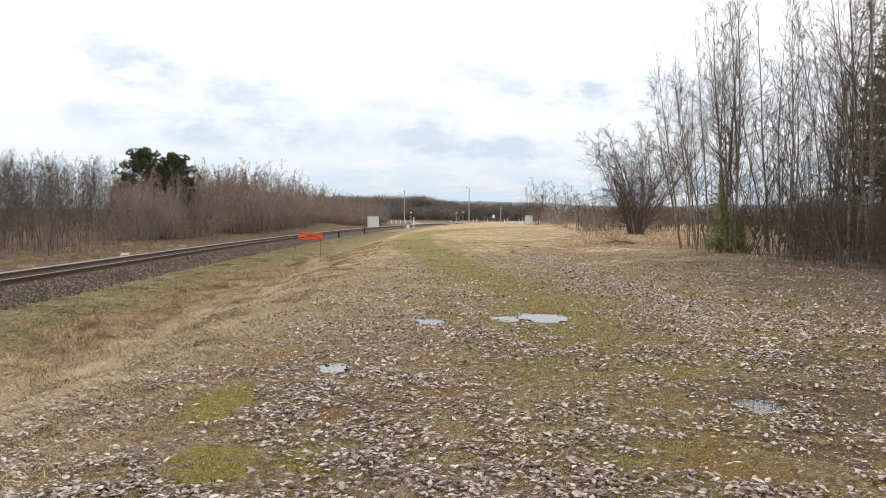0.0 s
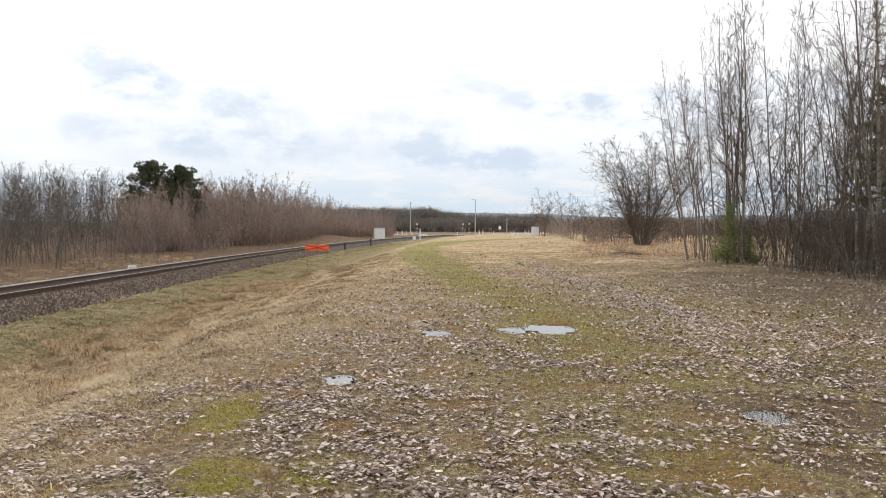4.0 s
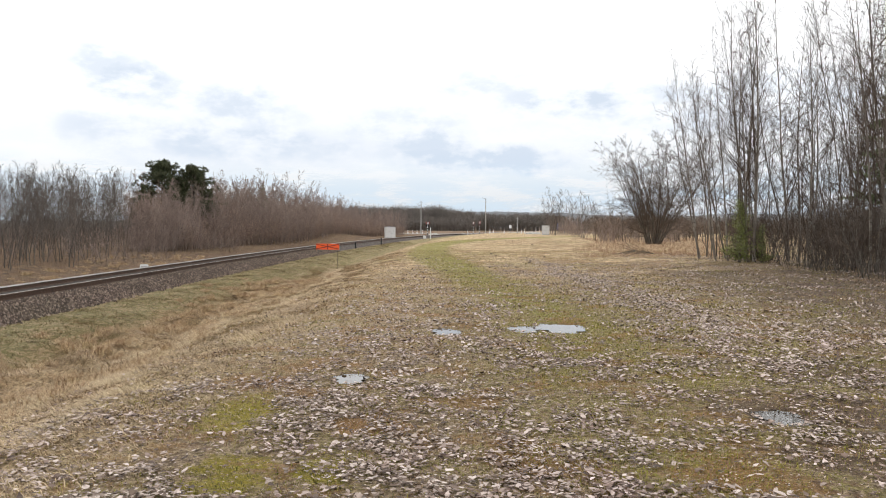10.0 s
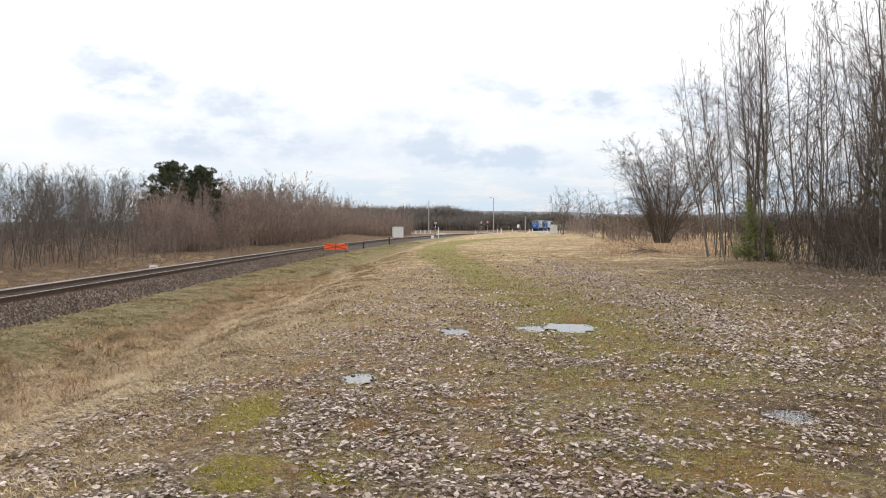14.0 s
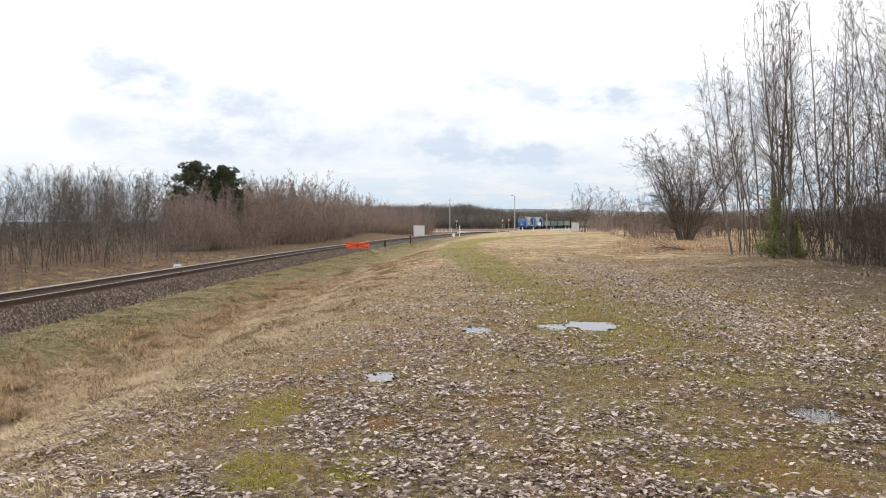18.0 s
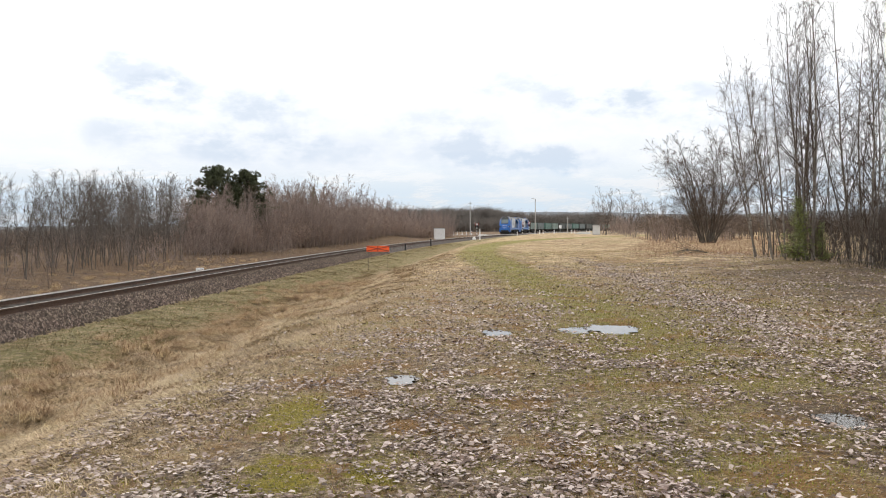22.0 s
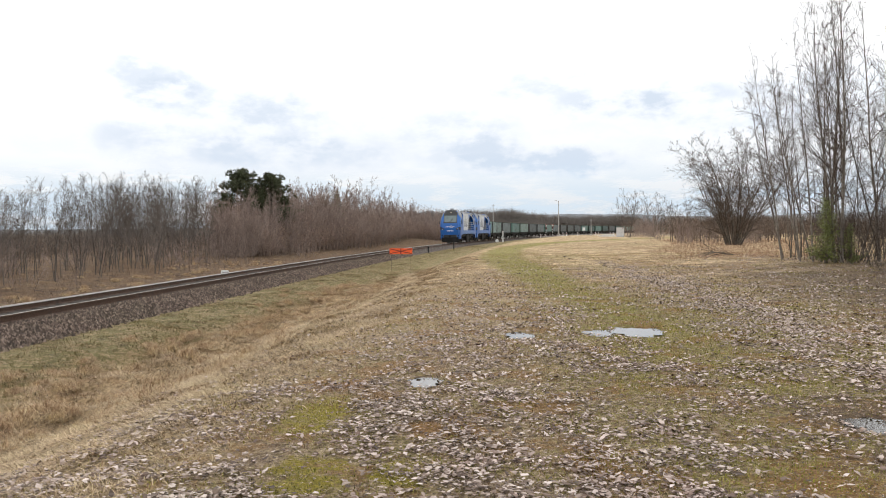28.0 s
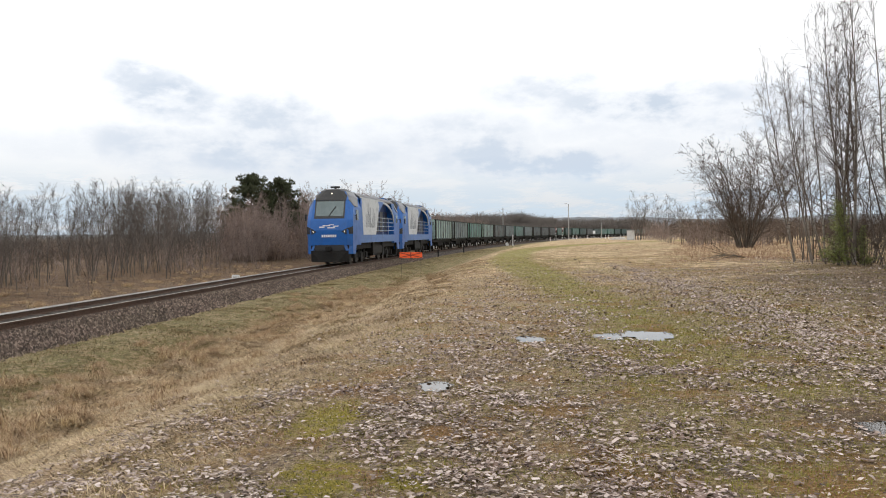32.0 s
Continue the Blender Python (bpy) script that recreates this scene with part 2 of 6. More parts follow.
def land(x, y):
    """Height of the ground."""
    x, y = np.asarray(x, float), np.asarray(y, float)
    d = off_track(x, y)
    flat = np.clip((y - 170) / 40, 0, 1)  # the ditch runs out before the crossing
    wind = d + 0.3 * lumps(x, y, 15, 3.0)
    prof = np.interp(np.where(d > 3.2, wind, d), [-60, -14, -8, -5, -2.6, 2.2, 3.6, 4.6, 5.2, 5.9, 6.5, 7.4, 8.6, 9.6, 10.6, 11.8, 60],
                     [-0.3, -0.3, -0.45, -0.72, -0.8, -0.76, -0.78, -0.86, -1.02, -1.1, -1.05, -0.83, -0.43, -0.15, -0.035, 0, 0])
    high = np.interp(d, [-60, -8, -3, 3, 9, 60], [-0.3, -0.35, -0.6, -0.6, -0.06, 0])
    z = prof * (1 - flat) + high * flat
    rough = np.clip((d - 2.6) / 1.5, 0, 1) + np.clip((-2.6 - d) / 1.5, 0, 1)
    near = np.clip(1 - np.hypot(x, y) / 160, 0, 1)
    z = z + rough * near * (0.04 * lumps(x, y, 3, 3.0) + 0.16 * np.clip((-4 - d) / 3, 0, 1) * lumps(x, y, 21, 1.7) + 0.016 * lumps(x, y, 4, 0.5) + 0.035 * lumps(x, y, 12, 1.1) * np.clip((y - 14) / 8, 0, 1))
    bank = np.exp(-((d - 5.7) / 1.3) ** 2)
    z = z + bank * near * (0.25 * lumps(x, y, 8, 1.3) + 0.12 * lumps(x, y, 9, 0.45))
    z = z + np.exp(-((d - 8.2) / 1.8) ** 2) * near * (0.07 * lumps(x, y, 17, 1.2) + 0.045 * lumps(x, y, 18, 0.4))
    z = z + np.exp(-((d - 3.9) / 1.0) ** 2) * near * (0.05 * lumps(x, y, 19, 0.9) + 0.025 * lumps(x, y, 20, 0.35))
    # low rise by the grove, and a grassy bank beyond the track
    z = z + 0.07 * lumps(x, y, 11, 1.4) * np.exp(-((x - 11) / 3.5) ** 2 - ((y - 30) / 9) ** 2)
    z = z + 0.22 * np.exp(-((x - 13) / 3.5) ** 2 - ((y - 34) / 11) ** 2) + 0.12 * np.exp(-((x - 8.5) / 1.6) ** 2 - ((y - 36) / 1.4) ** 2)
    z = z + 0.9 * np.exp(-((d + 10) / 5) ** 2 - ((y - 128) / 16) ** 2)
    return z - 0.055 * puddle_depth(x, y)


def build_ground():
    def axis(*legs):
        out = [legs[0]]
        for end, step in legs[1:]:
            n = max(1, round((end - out[-1]) / step))
            out += list(np.linspace(out[-1], end, n + 1)[1:])
        return np.array(out)

    def stretch(a, b, n):
        return np.sign(a) * np.geomspace(abs(a), abs(b), n)
    xs = np.concatenate([-stretch(60, 4500, 26)[::-1], axis(-55, (-26, 1.0), (-11, 0.3), (-3.5, 0.16), (4.5, 0.08), (16, 0.25), (55, 1.0)), stretch(60, 4500, 26)])
    ys = np.concatenate([-stretch(25, 4500, 18)[::-1], axis(-20, (2, 2.0), (4, 0.4), (13.2, 0.08), (24, 0.18), (60, 0.4), (130, 1.0), (260, 3.0)), stretch(270, 4500, 30)])
    gx, gy = np.meshgrid(xs, ys)
    gz = land(gx, gy)
    nx, ny = len(xs), len(ys)
    idx = np.arange(nx * ny).reshape(ny, nx)
    faces = np.stack([idx[:-1, :-1], idx[:-1, 1:], idx[1:, 1:], idx[1:, :-1]], -1).reshape(-1, 4)
    ob = mesh_of("ground", np.stack([gx, gy, gz], -1), faces, ground_material(), smooth=True)
    att = ob.data.attributes.new("off", "FLOAT", "POINT")
    att.data.foreach_set("value", off_track(gx, gy).ravel())
    wet = ob.data.attributes.new("wet", "FLOAT", "POINT")
    wet.data.foreach_set("value", puddle_depth(gx, gy).ravel())
    return tagged(ob, "leaf-strewn mossy verge with dry straw grass and a ditch", "ground", kind="structure")


def warm(c):
    return (min(1.0, c[0] * 1.16), c[1] * 1.07, c[2] * 0.98) if isinstance(c, tuple) else c


def ground_material():
    n = Nodes("verge_ground", 0.95)
    off = n.attr("off")

    def tone(f, a, b):
        return n.mix(f, warm(a), warm(b))

    sep = n.node("ShaderNodeSeparateXYZ")
    n.link(n.coord, sep.inputs[0])
    px, py = sep.outputs["X"], sep.outputs["Y"]
    fine = n.noise(42.0, 6, 0.7, None, (0.3, 0.7))
    tuft = n.noise(8.5, 5, 0.65)
    mid = n.noise(1.7, 5, 0.65)
    broad = n.noise(0.32, 4, 0.6)
    stray = n.math("SUBTRACT", mid, 0.5)

    def patch(cx, cy, ax, ay):
        """A soft-edged spot of ragged outline."""
        q = n.math("ADD", n.math("POWER", n.math("DIVIDE", n.math("SUBTRACT", px, cx), ax), 2.0), n.math("POWER", n.math("DIVIDE", n.math("SUBTRACT", py, cy), ay), 2.0))
        return n.steps(n.math("ADD", q, n.math("ADD", n.math("MULTIPLY", n.math("SUBTRACT", tuft, 0.5), 4.5), n.math("MULTIPLY", n.math("SUBTRACT", n.noise(3.5, 4), 0.5), 4.0))), 1.3, 0.0)

    soil = tone(fine, (0.055, 0.036, 0.022), (0.18, 0.122, 0.075))
    soil = tone(n.math("MULTIPLY", n.steps(tuft, 0.55, 0.7), 0.8), soil, (0.05, 0.037, 0.025))
    pale = tone(fine, (0.28, 0.22, 0.14), (0.55, 0.46, 0.33))
    litter = tone(n.steps(n.noise(14.0, 5, 0.7), 0.4, 0.6), soil, pale)
    moss = tone(fine, (0.1, 0.1, 0.01), (0.32, 0.295, 0.04))
    bright = tone(fine, (0.16, 0.14, 0.006), (0.36, 0.31, 0.02))
    rusty = tone(fine, (0.15, 0.078, 0.022), (0.35, 0.195, 0.06))
    # the worn green wheel way, and moss in ragged spots
    way = n.math("SUBTRACT", 2.1, n.math("MULTIPLY", n.math("MINIMUM", n.math("MAXIMUM", n.math("SUBTRACT", py, 14.0), 0.0), 31.0), 0.09))
    way = n.math("ADD", way, n.math("MULTIPLY", n.math("POWER", n.math("MAXIMUM", n.math("SUBTRACT", py, 58.0), 0.0), 2.0), 0.0036))
    lane = n.math("ABSOLUTE", n.math("SUBTRACT", n.math("ADD", px, n.math("MULTIPLY", stray, 1.6)), way), 0.0)
    lane = n.math("DIVIDE", lane, n.math("ADD", 1.0, n.math("MULTIPLY", py, 0.012)))
    green = n.math("MULTIPLY", n.math("MULTIPLY", n.steps(lane, 1.2, 0.2), n.steps(py, 3.0, 12.0)), n.steps(tuft, 0.34, 0.54))
    # thin moss over the open ground on the lane's far side
    thin = n.math("MULTIPLY", n.math("MULTIPLY", n.steps(n.math("ADD", px, n.math("MULTIPLY", stray, 3.0)), -0.4, 1.4), n.steps(px, 8.5, 5.0)), n.steps(n.math("ADD", tuft, n.math("MULTIPLY", stray, 0.6)), 0.36, 0.56))
    green = n.math("MAXIMUM", green, n.math("MULTIPLY", thin, 0.95))
    spots = n.steps(n.math("ADD", n.noise(0.9, 5, 0.65), n.math("MULTIPLY", tuft, 0.4)), 0.63, 0.73)
    verge = tone(n.math("MULTIPLY", n.math("MAXIMUM", green, n.math("MULTIPLY", spots, 0.7)), n.math("ADD", 0.35, n.math("MULTIPLY", n.steps(n.noise(24.0, 4, 0.7), 0.4, 0.6), 0.5))), litter, moss)
    streak = tone(fine, (0.13, 0.14, 0.014), (0.3, 0.3, 0.05))
    verge = tone(n.math("MULTIPLY", n.math("MULTIPLY", n.steps(lane, 0.9, 0.2), n.steps(py, 8.0, 13.0)), n.math("ADD", 0.12, n.math("MULTIPLY", n.steps(mid, 0.42, 0.6), 0.6))), verge, streak)
    verge = tone(n.math("MULTIPLY", n.steps(n.noise(5.3, 5, 0.7), 0.52, 0.62), 0.65), verge, tone(fine, (0.12, 0.07, 0.035), (0.25, 0.155, 0.08)))
    verge = tone(n.math("MULTIPLY", n.steps(n.noise(7.1, 5, 0.7), 0.53, 0.63), 0.6), verge, tone(fine, (0.25, 0.195, 0.12), (0.52, 0.43, 0.29)))
    dry = n.math("MULTIPLY", n.steps(n.math("ADD", px, n.math("MULTIPLY", stray, 4.0)), 2.0, -1.0), n.math("MULTIPLY", n.steps(py, 6.0, 13.0), n.steps(n.noise(3.1, 5, 0.7), 0.4, 0.58)))
    verge = tone(n.math("MULTIPLY", dry, 0.7), verge, tone(fine, (0.28, 0.205, 0.12), (0.6, 0.48, 0.31)))
    brown = n.steps(n.math("ADD", n.noise(1.1, 4), n.math("MULTIPLY", tuft, 0.3)), 0.66, 0.76)
    verge = tone(n.math("MULTIPLY", brown, 0.7), verge, rusty)
    for cx, cy, ax, ay in ((-1.7, 6.7, 0.3, 0.8), (-1.35, 5.0, 0.3, 0.45), (-0.75, 5.0, 0.2, 0.3)):
        verge = tone(n.math("MULTIPLY", patch(cx, cy, ax, ay), 0.92), verge, bright)
    for cx, cy, ax, ay in ((1.95, 5.05, 0.5, 0.6), (-0.72, 6.2, 0.2, 0.25), (0.6, 5.6, 0.3, 0.3), (-1.9, 8.0, 0.5, 0.6)):
        verge = tone(n.math("MULTIPLY", patch(cx, cy, ax, ay), 0.8), verge, rusty)
    # darker leaf mould towards the grove
    mould = n.steps(n.math("ADD", px, n.math("MULTIPLY", stray, 6.0)), 5.0, 9.0)
    for cx, cy, ax, ay in ((3.2, 6.9, 0.9, 0.8), (3.0, 5.4, 0.7, 0.7), (3.9, 6.4, 0.8, 1.0), (4.6, 8.6, 0.9, 1.1)):
        verge = tone(n.math("MULTIPLY", patch(cx, cy, ax, ay), 0.88), verge, soil)
    dark = tone(n.steps(n.noise(13.0, 5, 0.7), 0.42, 0.62), (0.04, 0.027, 0.02), (0.165, 0.123, 0.093))
    verge = tone(n.math("MULTIPLY", mould, 0.85), verge, dark)
    straw = tone(n.noise(22.0, 6, 0.7, (1, 0.35, 1), (0.36, 0.64)), (0.16, 0.115, 0.06), (0.6, 0.48, 0.3))
    straw = tone(n.math("MULTIPLY", n.steps(mid, 0.54, 0.68), 0.5), straw, (0.21, 0.13, 0.065))
    bench = tone(fine, (0.105, 0.1, 0.034), (0.25, 0.225, 0.09))
    bench = tone(n.steps(n.math("ADD", tuft, n.math("MULTIPLY", stray, 0.5)), 0.45, 0.6), bench, tone(fine, (0.2, 0.155, 0.08), (0.46, 0.37, 0.22)))
    bench = tone(n.math("MULTIPLY", n.steps(n.noise(2.7, 5, 0.7), 0.55, 0.66), 0.7), bench, (0.1, 0.085, 0.035))
    edge = n.math("ADD", off, n.math("ADD", n.math("MULTIPLY", n.math("SUBTRACT", n.noise(0.8, 4), 0.5), 1.8), n.math("MULTIPLY", n.math("SUBTRACT", tuft, 0.5), 1.2)))
    rim = n.math("ADD", n.math("ADD", off, n.math("MULTIPLY", stray, 2.4)), n.math("MULTIPLY", n.math("SUBTRACT", tuft, 0.5), 1.6))
    col = tone(n.steps(rim, 9.3, 11.2), straw, verge)
    side = n.math("SUBTRACT", edge, n.math("MULTIPLY", n.steps(py, 30.0, 52.0), 2.2))
    ditch = tone(fine, (0.25, 0.16, 0.085), (0.5, 0.36, 0.21))
    col = tone(n.math("MULTIPLY", n.steps(side, 7.3, 6.3), n.math("ADD", 0.1, n.math("MULTIPLY", n.steps(mid, 0.44, 0.6), 0.6))), col, ditch)
    col = tone(n.steps(side, 5.6, 4.4), col, bench)
    pebble = tone(fine, (0.09, 0.07, 0.058), (0.2, 0.165, 0.14))
    col = tone(n.steps(n.math("ADD", off, n.math("MULTIPLY", n.math("SUBTRACT", tuft, 0.5), 0.9)), 2.6, 2.25), col, pebble)
    rust = tone(fine, (0.085, 0.052, 0.03), (0.24, 0.16, 0.09))
    rust = tone(n.math("MULTIPLY", n.steps(mid, 0.5, 0.62), 0.7), rust, (0.11, 0.08, 0.05))
    rust = tone(n.math("MULTIPLY", n.steps(n.noise(1.4, 5, 0.7), 0.53, 0.62), 0.6), rust, tone(fine, (0.17, 0.12, 0.065), (0.38, 0.29, 0.165)))
    rust = tone(n.math("MULTIPLY", n.steps(n.noise(2.3, 5, 0.7), 0.54, 0.64), 0.8), rust, (0.055, 0.038, 0.026))
    col = tone(n.steps(edge, -2.3, -3.4), col, rust)
    # dry grassland farther out, with two green lanes
    far = n.math("ADD", py, n.math("ADD", n.math("MULTIPLY", n.math("SUBTRACT", broad, 0.5), 22.0), n.math("MULTIPLY", n.math("MAXIMUM", n.math("SUBTRACT", px, 5.0), 0.0), -1.0)))
    field = tone(n.steps(n.noise(1.3, 6, 0.7), 0.38, 0.6), (0.27, 0.2, 0.11), (0.72, 0.59, 0.385))
    field = tone(n.math("MULTIPLY", n.steps(n.noise(0.4, 5, 0.7), 0.48, 0.57), 0.85), field, tone(tuft, (0.2, 0.125, 0.06), (0.44, 0.3, 0.165)))
    field = tone(n.math("MULTIPLY", n.steps(n.noise(0.17, 5, 0.65), 0.5, 0.62), 0.5), field, (0.26, 0.24, 0.085))
    field = tone(n.math("MULTIPLY", n.steps(lane, 1.05, 0.55), n.math("ADD", 0.6, n.math("MULTIPLY", n.steps(tuft, 0.35, 0.6), 0.38))), field, tone(fine, (0.15, 0.165, 0.022), (0.3, 0.3, 0.07)))
    keep = n.math("MULTIPLY", n.steps(far, 17.0, 33.0), n.steps(side, 6.4, 8.0))
    keep = n.math("MULTIPLY", keep, n.math("ADD", 0.72, n.math("MULTIPLY", n.steps(tuft, 0.4, 0.6), 0.28)))
    col = tone(keep, col, field)
    col = tone(n.math("MULTIPLY", n.attr("wet"), 0.75), col, (0.035, 0.03, 0.024))
    return n.done(col, n.math("ADD", fine, n.math("MULTIPLY", tuft, 1.5)), 0.8, 0.04)


def build_ballast():
    ss = np.concatenate([np.arange(-45, 30, 0.25), np.arange(30, 140, 0.8), np.arange(140, 560, 4.0)])
    ds = np.array([-3.1, -2.7, -2.35, -2.0, -1.85, -1.5, -1.0, -0.5, 0, 0.5, 1.0, 1.5, 1.7, 1.85, 2.0, 2.2, 2.4, 2.6, 2.8])
    hs = np.array([-1.0, -0.93, -0.74, -0.58, -0.53, -0.5, -0.5, -0.51, -0.51, -0.51, -0.5, -0.5, -0.51, -0.54, -0.6, -0.69, -0.78, -0.88, -1.0])
    verts = []
    for s in ss:
        x, y, th = track_at(s)
        for d, h in zip(ds, hs):
            verts.append((x + d * math.cos(th), y - d * math.sin(th), h))
    v = np.array(verts)
    v[:, 2] += 0.022 * rng.standard_normal(len(v))
    v[:, :2] += 0.02 * rng.standard_normal((len(v), 2))
    nd = len(ds)
    idx = np.arange(len(v)).reshape(-1, nd)
    faces = np.stack([idx[:-1, :-1], idx[:-1, 1:], idx[1:, 1:], idx[1:, :-1]], -1).reshape(-1, 4)
    n = Nodes("ballast_stone", 0.9)
    vor = n.node("ShaderNodeTexVoronoi", Scale=17.0, Randomness=1.0)
    n.link(n.coord, vor.inputs["Vector"])
    bw = n.node("ShaderNodeSeparateColor")
    n.link(vor.outputs["Color"], bw.inputs[0])
    # bed tones darkened to hold the shade of gaps between the loose stones
    stone = n.mix(bw.outputs[0], (0.028, 0.021, 0.016), (0.105, 0.079, 0.062))
    stone = n.mix(n.math("MULTIPLY", n.steps(bw.outputs[1], 0.8, 0.95), 0.8), stone, (0.21, 0.17, 0.138))
    stone = n.mix(n.math("MULTIPLY", n.noise(0.9, 4, 0.6, None, (0.45, 0.7)), 0.5), stone, (0.06, 0.042, 0.033))
    # oily and rusty between the rails
    stain = n.math("MULTIPLY", n.steps(n.math("ABSOLUTE", n.math("ADD", n.attr("off"), 0.0), 0.0), 1.5, 0.9), 0.75)
    stone = n.mix(stain, stone, (0.035, 0.026, 0.02))
    mat = n.done(stone, n.math("SUBTRACT", 1.0, vor.outputs["Distance"]), 1.0, 0.05)
    ob = mesh_of("ballast", v, faces, mat)
    att = ob.data.attributes.new("off", "FLOAT", "POINT")
    att.data.foreach_set("value", np.tile(ds, len(ss)))
    return tagged(ob, "grey-brown crushed stone ballast under the railway track", "ballast", kind="stuff")


def build_ballast_stones():
    """Loose stones on the near shoulder."""
    n = 60000
    s = -22 + 62 * rng.random(n) ** 1.3
    d = np.where(rng.random(n) < 0.8, rng.uniform(1.0, 2.35, n) + 0.14 * np.abs(rng.standard_normal(n)), rng.uniform(-2.6, -0.95, n))
    h = np.interp(d, [-2.7, -2.0, -1.85, 1.7, 2.0, 2.4, 2.5, 3.6], [-0.93, -0.58, -0.52, -0.51, -0.6, -0.765, -0.77, -0.78])
    x = np.where(s < 0, TRACK_X + d, TRACK_X + d + s * s / (2 * BEND_R))
    y = BEND_Y + s
    base = np.array([(1, 0, -0.3), (-0.4, 0.9, -0.3), (-0.5, -0.8, -0.3), (0.1, 0.15, 0.75)])
    size = rng.uniform(0.035, 0.085, n)
    a = rng.uniform(0, 6.28, n)
    jit = base[None] * rng.uniform(0.6, 1.3, (n, 4, 3))
    c, sn = np.cos(a)[:, None], np.sin(a)[:, None]
    px = (jit[..., 0] * c - jit[..., 1] * sn) * size[:, None] + x[:, None]
    py = (jit[..., 0] * sn + jit[..., 1] * c) * size[:, None] + y[:, None]
    pz = jit[..., 2] * size[:, None] + h[:, None] + 0.02
    quad = np.array([(0, 1, 3), (1, 2, 3), (2, 0, 3)])
    faces = (np.arange(n)[:, None, None] * 4 + quad[None]).reshape(-1, 3)
    mat = scatter_mat("ballast_pieces", [(0.026, 0.02, 0.017), (0.07, 0.053, 0.044), (0.15, 0.118, 0.098), (0.36, 0.3, 0.255)], 0.9)
    return tagged(mesh_of("ballast_stones", np.stack([px, py, pz], -1), faces, mat),
                  "loose grey and brown crushed stones on the ballast shoulder", "stones", kind="stuff")


def build_track():
    track = tagged(new("railway_track"), "curving single railway track with worn steel rails on sleepers", "railway track", kind="structure")
    ss = np.concatenate([np.arange(-45, 40, 2.0), np.arange(40, 560, 6.0)])
    outline = [(-0.036, 0.0), (0.036, 0.0), (0.036, -0.04), (0.01, -0.055), (0.01, -0.15), (0.075, -0.172), (0.075, -0.185),
               (-0.075, -0.185), (-0.075, -0.172), (-0.01, -0.15), (-0.01, -0.055), (-0.036, -0.04)]
    for side in (-1, 1):
        verts = []
        for s in ss:
            x, y, th = track_at(s)
            for o, h in outline:
                d = side * GAUGE / 2 + o
                verts.append((x + d * math.cos(th), y - d * math.sin(th), RAIL_Z + h))
        k = len(outline)
        idx = np.arange(len(verts)).reshape(-1, k)
        nxt = np.roll(idx, -1, 1)
        faces = np.stack([idx[:-1], nxt[:-1], nxt[1:], idx[1:]], -1).reshape(-1, 4)
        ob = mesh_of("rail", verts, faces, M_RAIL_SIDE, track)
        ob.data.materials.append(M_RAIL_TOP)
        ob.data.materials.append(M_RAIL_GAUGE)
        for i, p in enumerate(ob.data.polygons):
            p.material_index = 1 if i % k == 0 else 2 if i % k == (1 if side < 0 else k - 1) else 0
    bm = bmesh.new()
    hull(bm, mirrored([(-1.35, 0.13, -0.52), (1.35, 0.13, -0.52), (-1.35, 0.1, -0.495), (1.35, 0.1, -0.495)]))
    first = part("sleeper", bm, M_SLEEPER, track)
    for i in range(220):
        x, y, th = track_at(-38 + i * 0.6)
        m = pose(x, y, 0, 0, 0, -math.degrees(th))
        if i:
            twin("sleeper", first, m, track)
        else:
            first.matrix_basis = m
    return track


def build_puddles():
    n = Nodes("puddle_water", 0.02)
    n.bsdf.inputs["Specular IOR Level"].default_value = 0.5
    n.bsdf.inputs["IOR"].default_value = 2.2
    mat = n.done(n.mix(n.noise(3.0), (0.035, 0.03, 0.022), (0.06, 0.05, 0.038)), n.noise(14.0, 2), 0.03, 0.01)
    for i, (px, py, a, b) in enumerate(PUDDLES):
        r = np.random.default_rng(80 + i)
        ph = r.uniform(0, 6.28, 4)
        bm = bmesh.new()
        ring = []
        for k in range(36):
            t = k / 36 * 6.283
            q = 1.28 + 0.2 * math.sin(2 * t + ph[0]) + 0.2 * math.sin(3 * t + ph[1]) + 0.14 * math.sin(7 * t + ph[2]) + 0.1 * math.sin(11 * t + ph[3])
            ring.append(bm.verts.new((px + a * q * math.cos(t), py + b * q * math.sin(t), 0)))
        bm.faces.new(ring)
        ob = part("puddle", bm, mat)
        # the level at which it stands, from the ground round it
        around = land(px + a * 1.5 * np.cos(np.arange(0, 6.2, 0.3)), py + b * 1.5 * np.sin(np.arange(0, 6.2, 0.3)))
        ob.location.z = float(np.median(around)) - 0.007
        tagged(ob, "shallow rain puddle reflecting the pale sky among leaves", "puddle", "puddles on the verge")


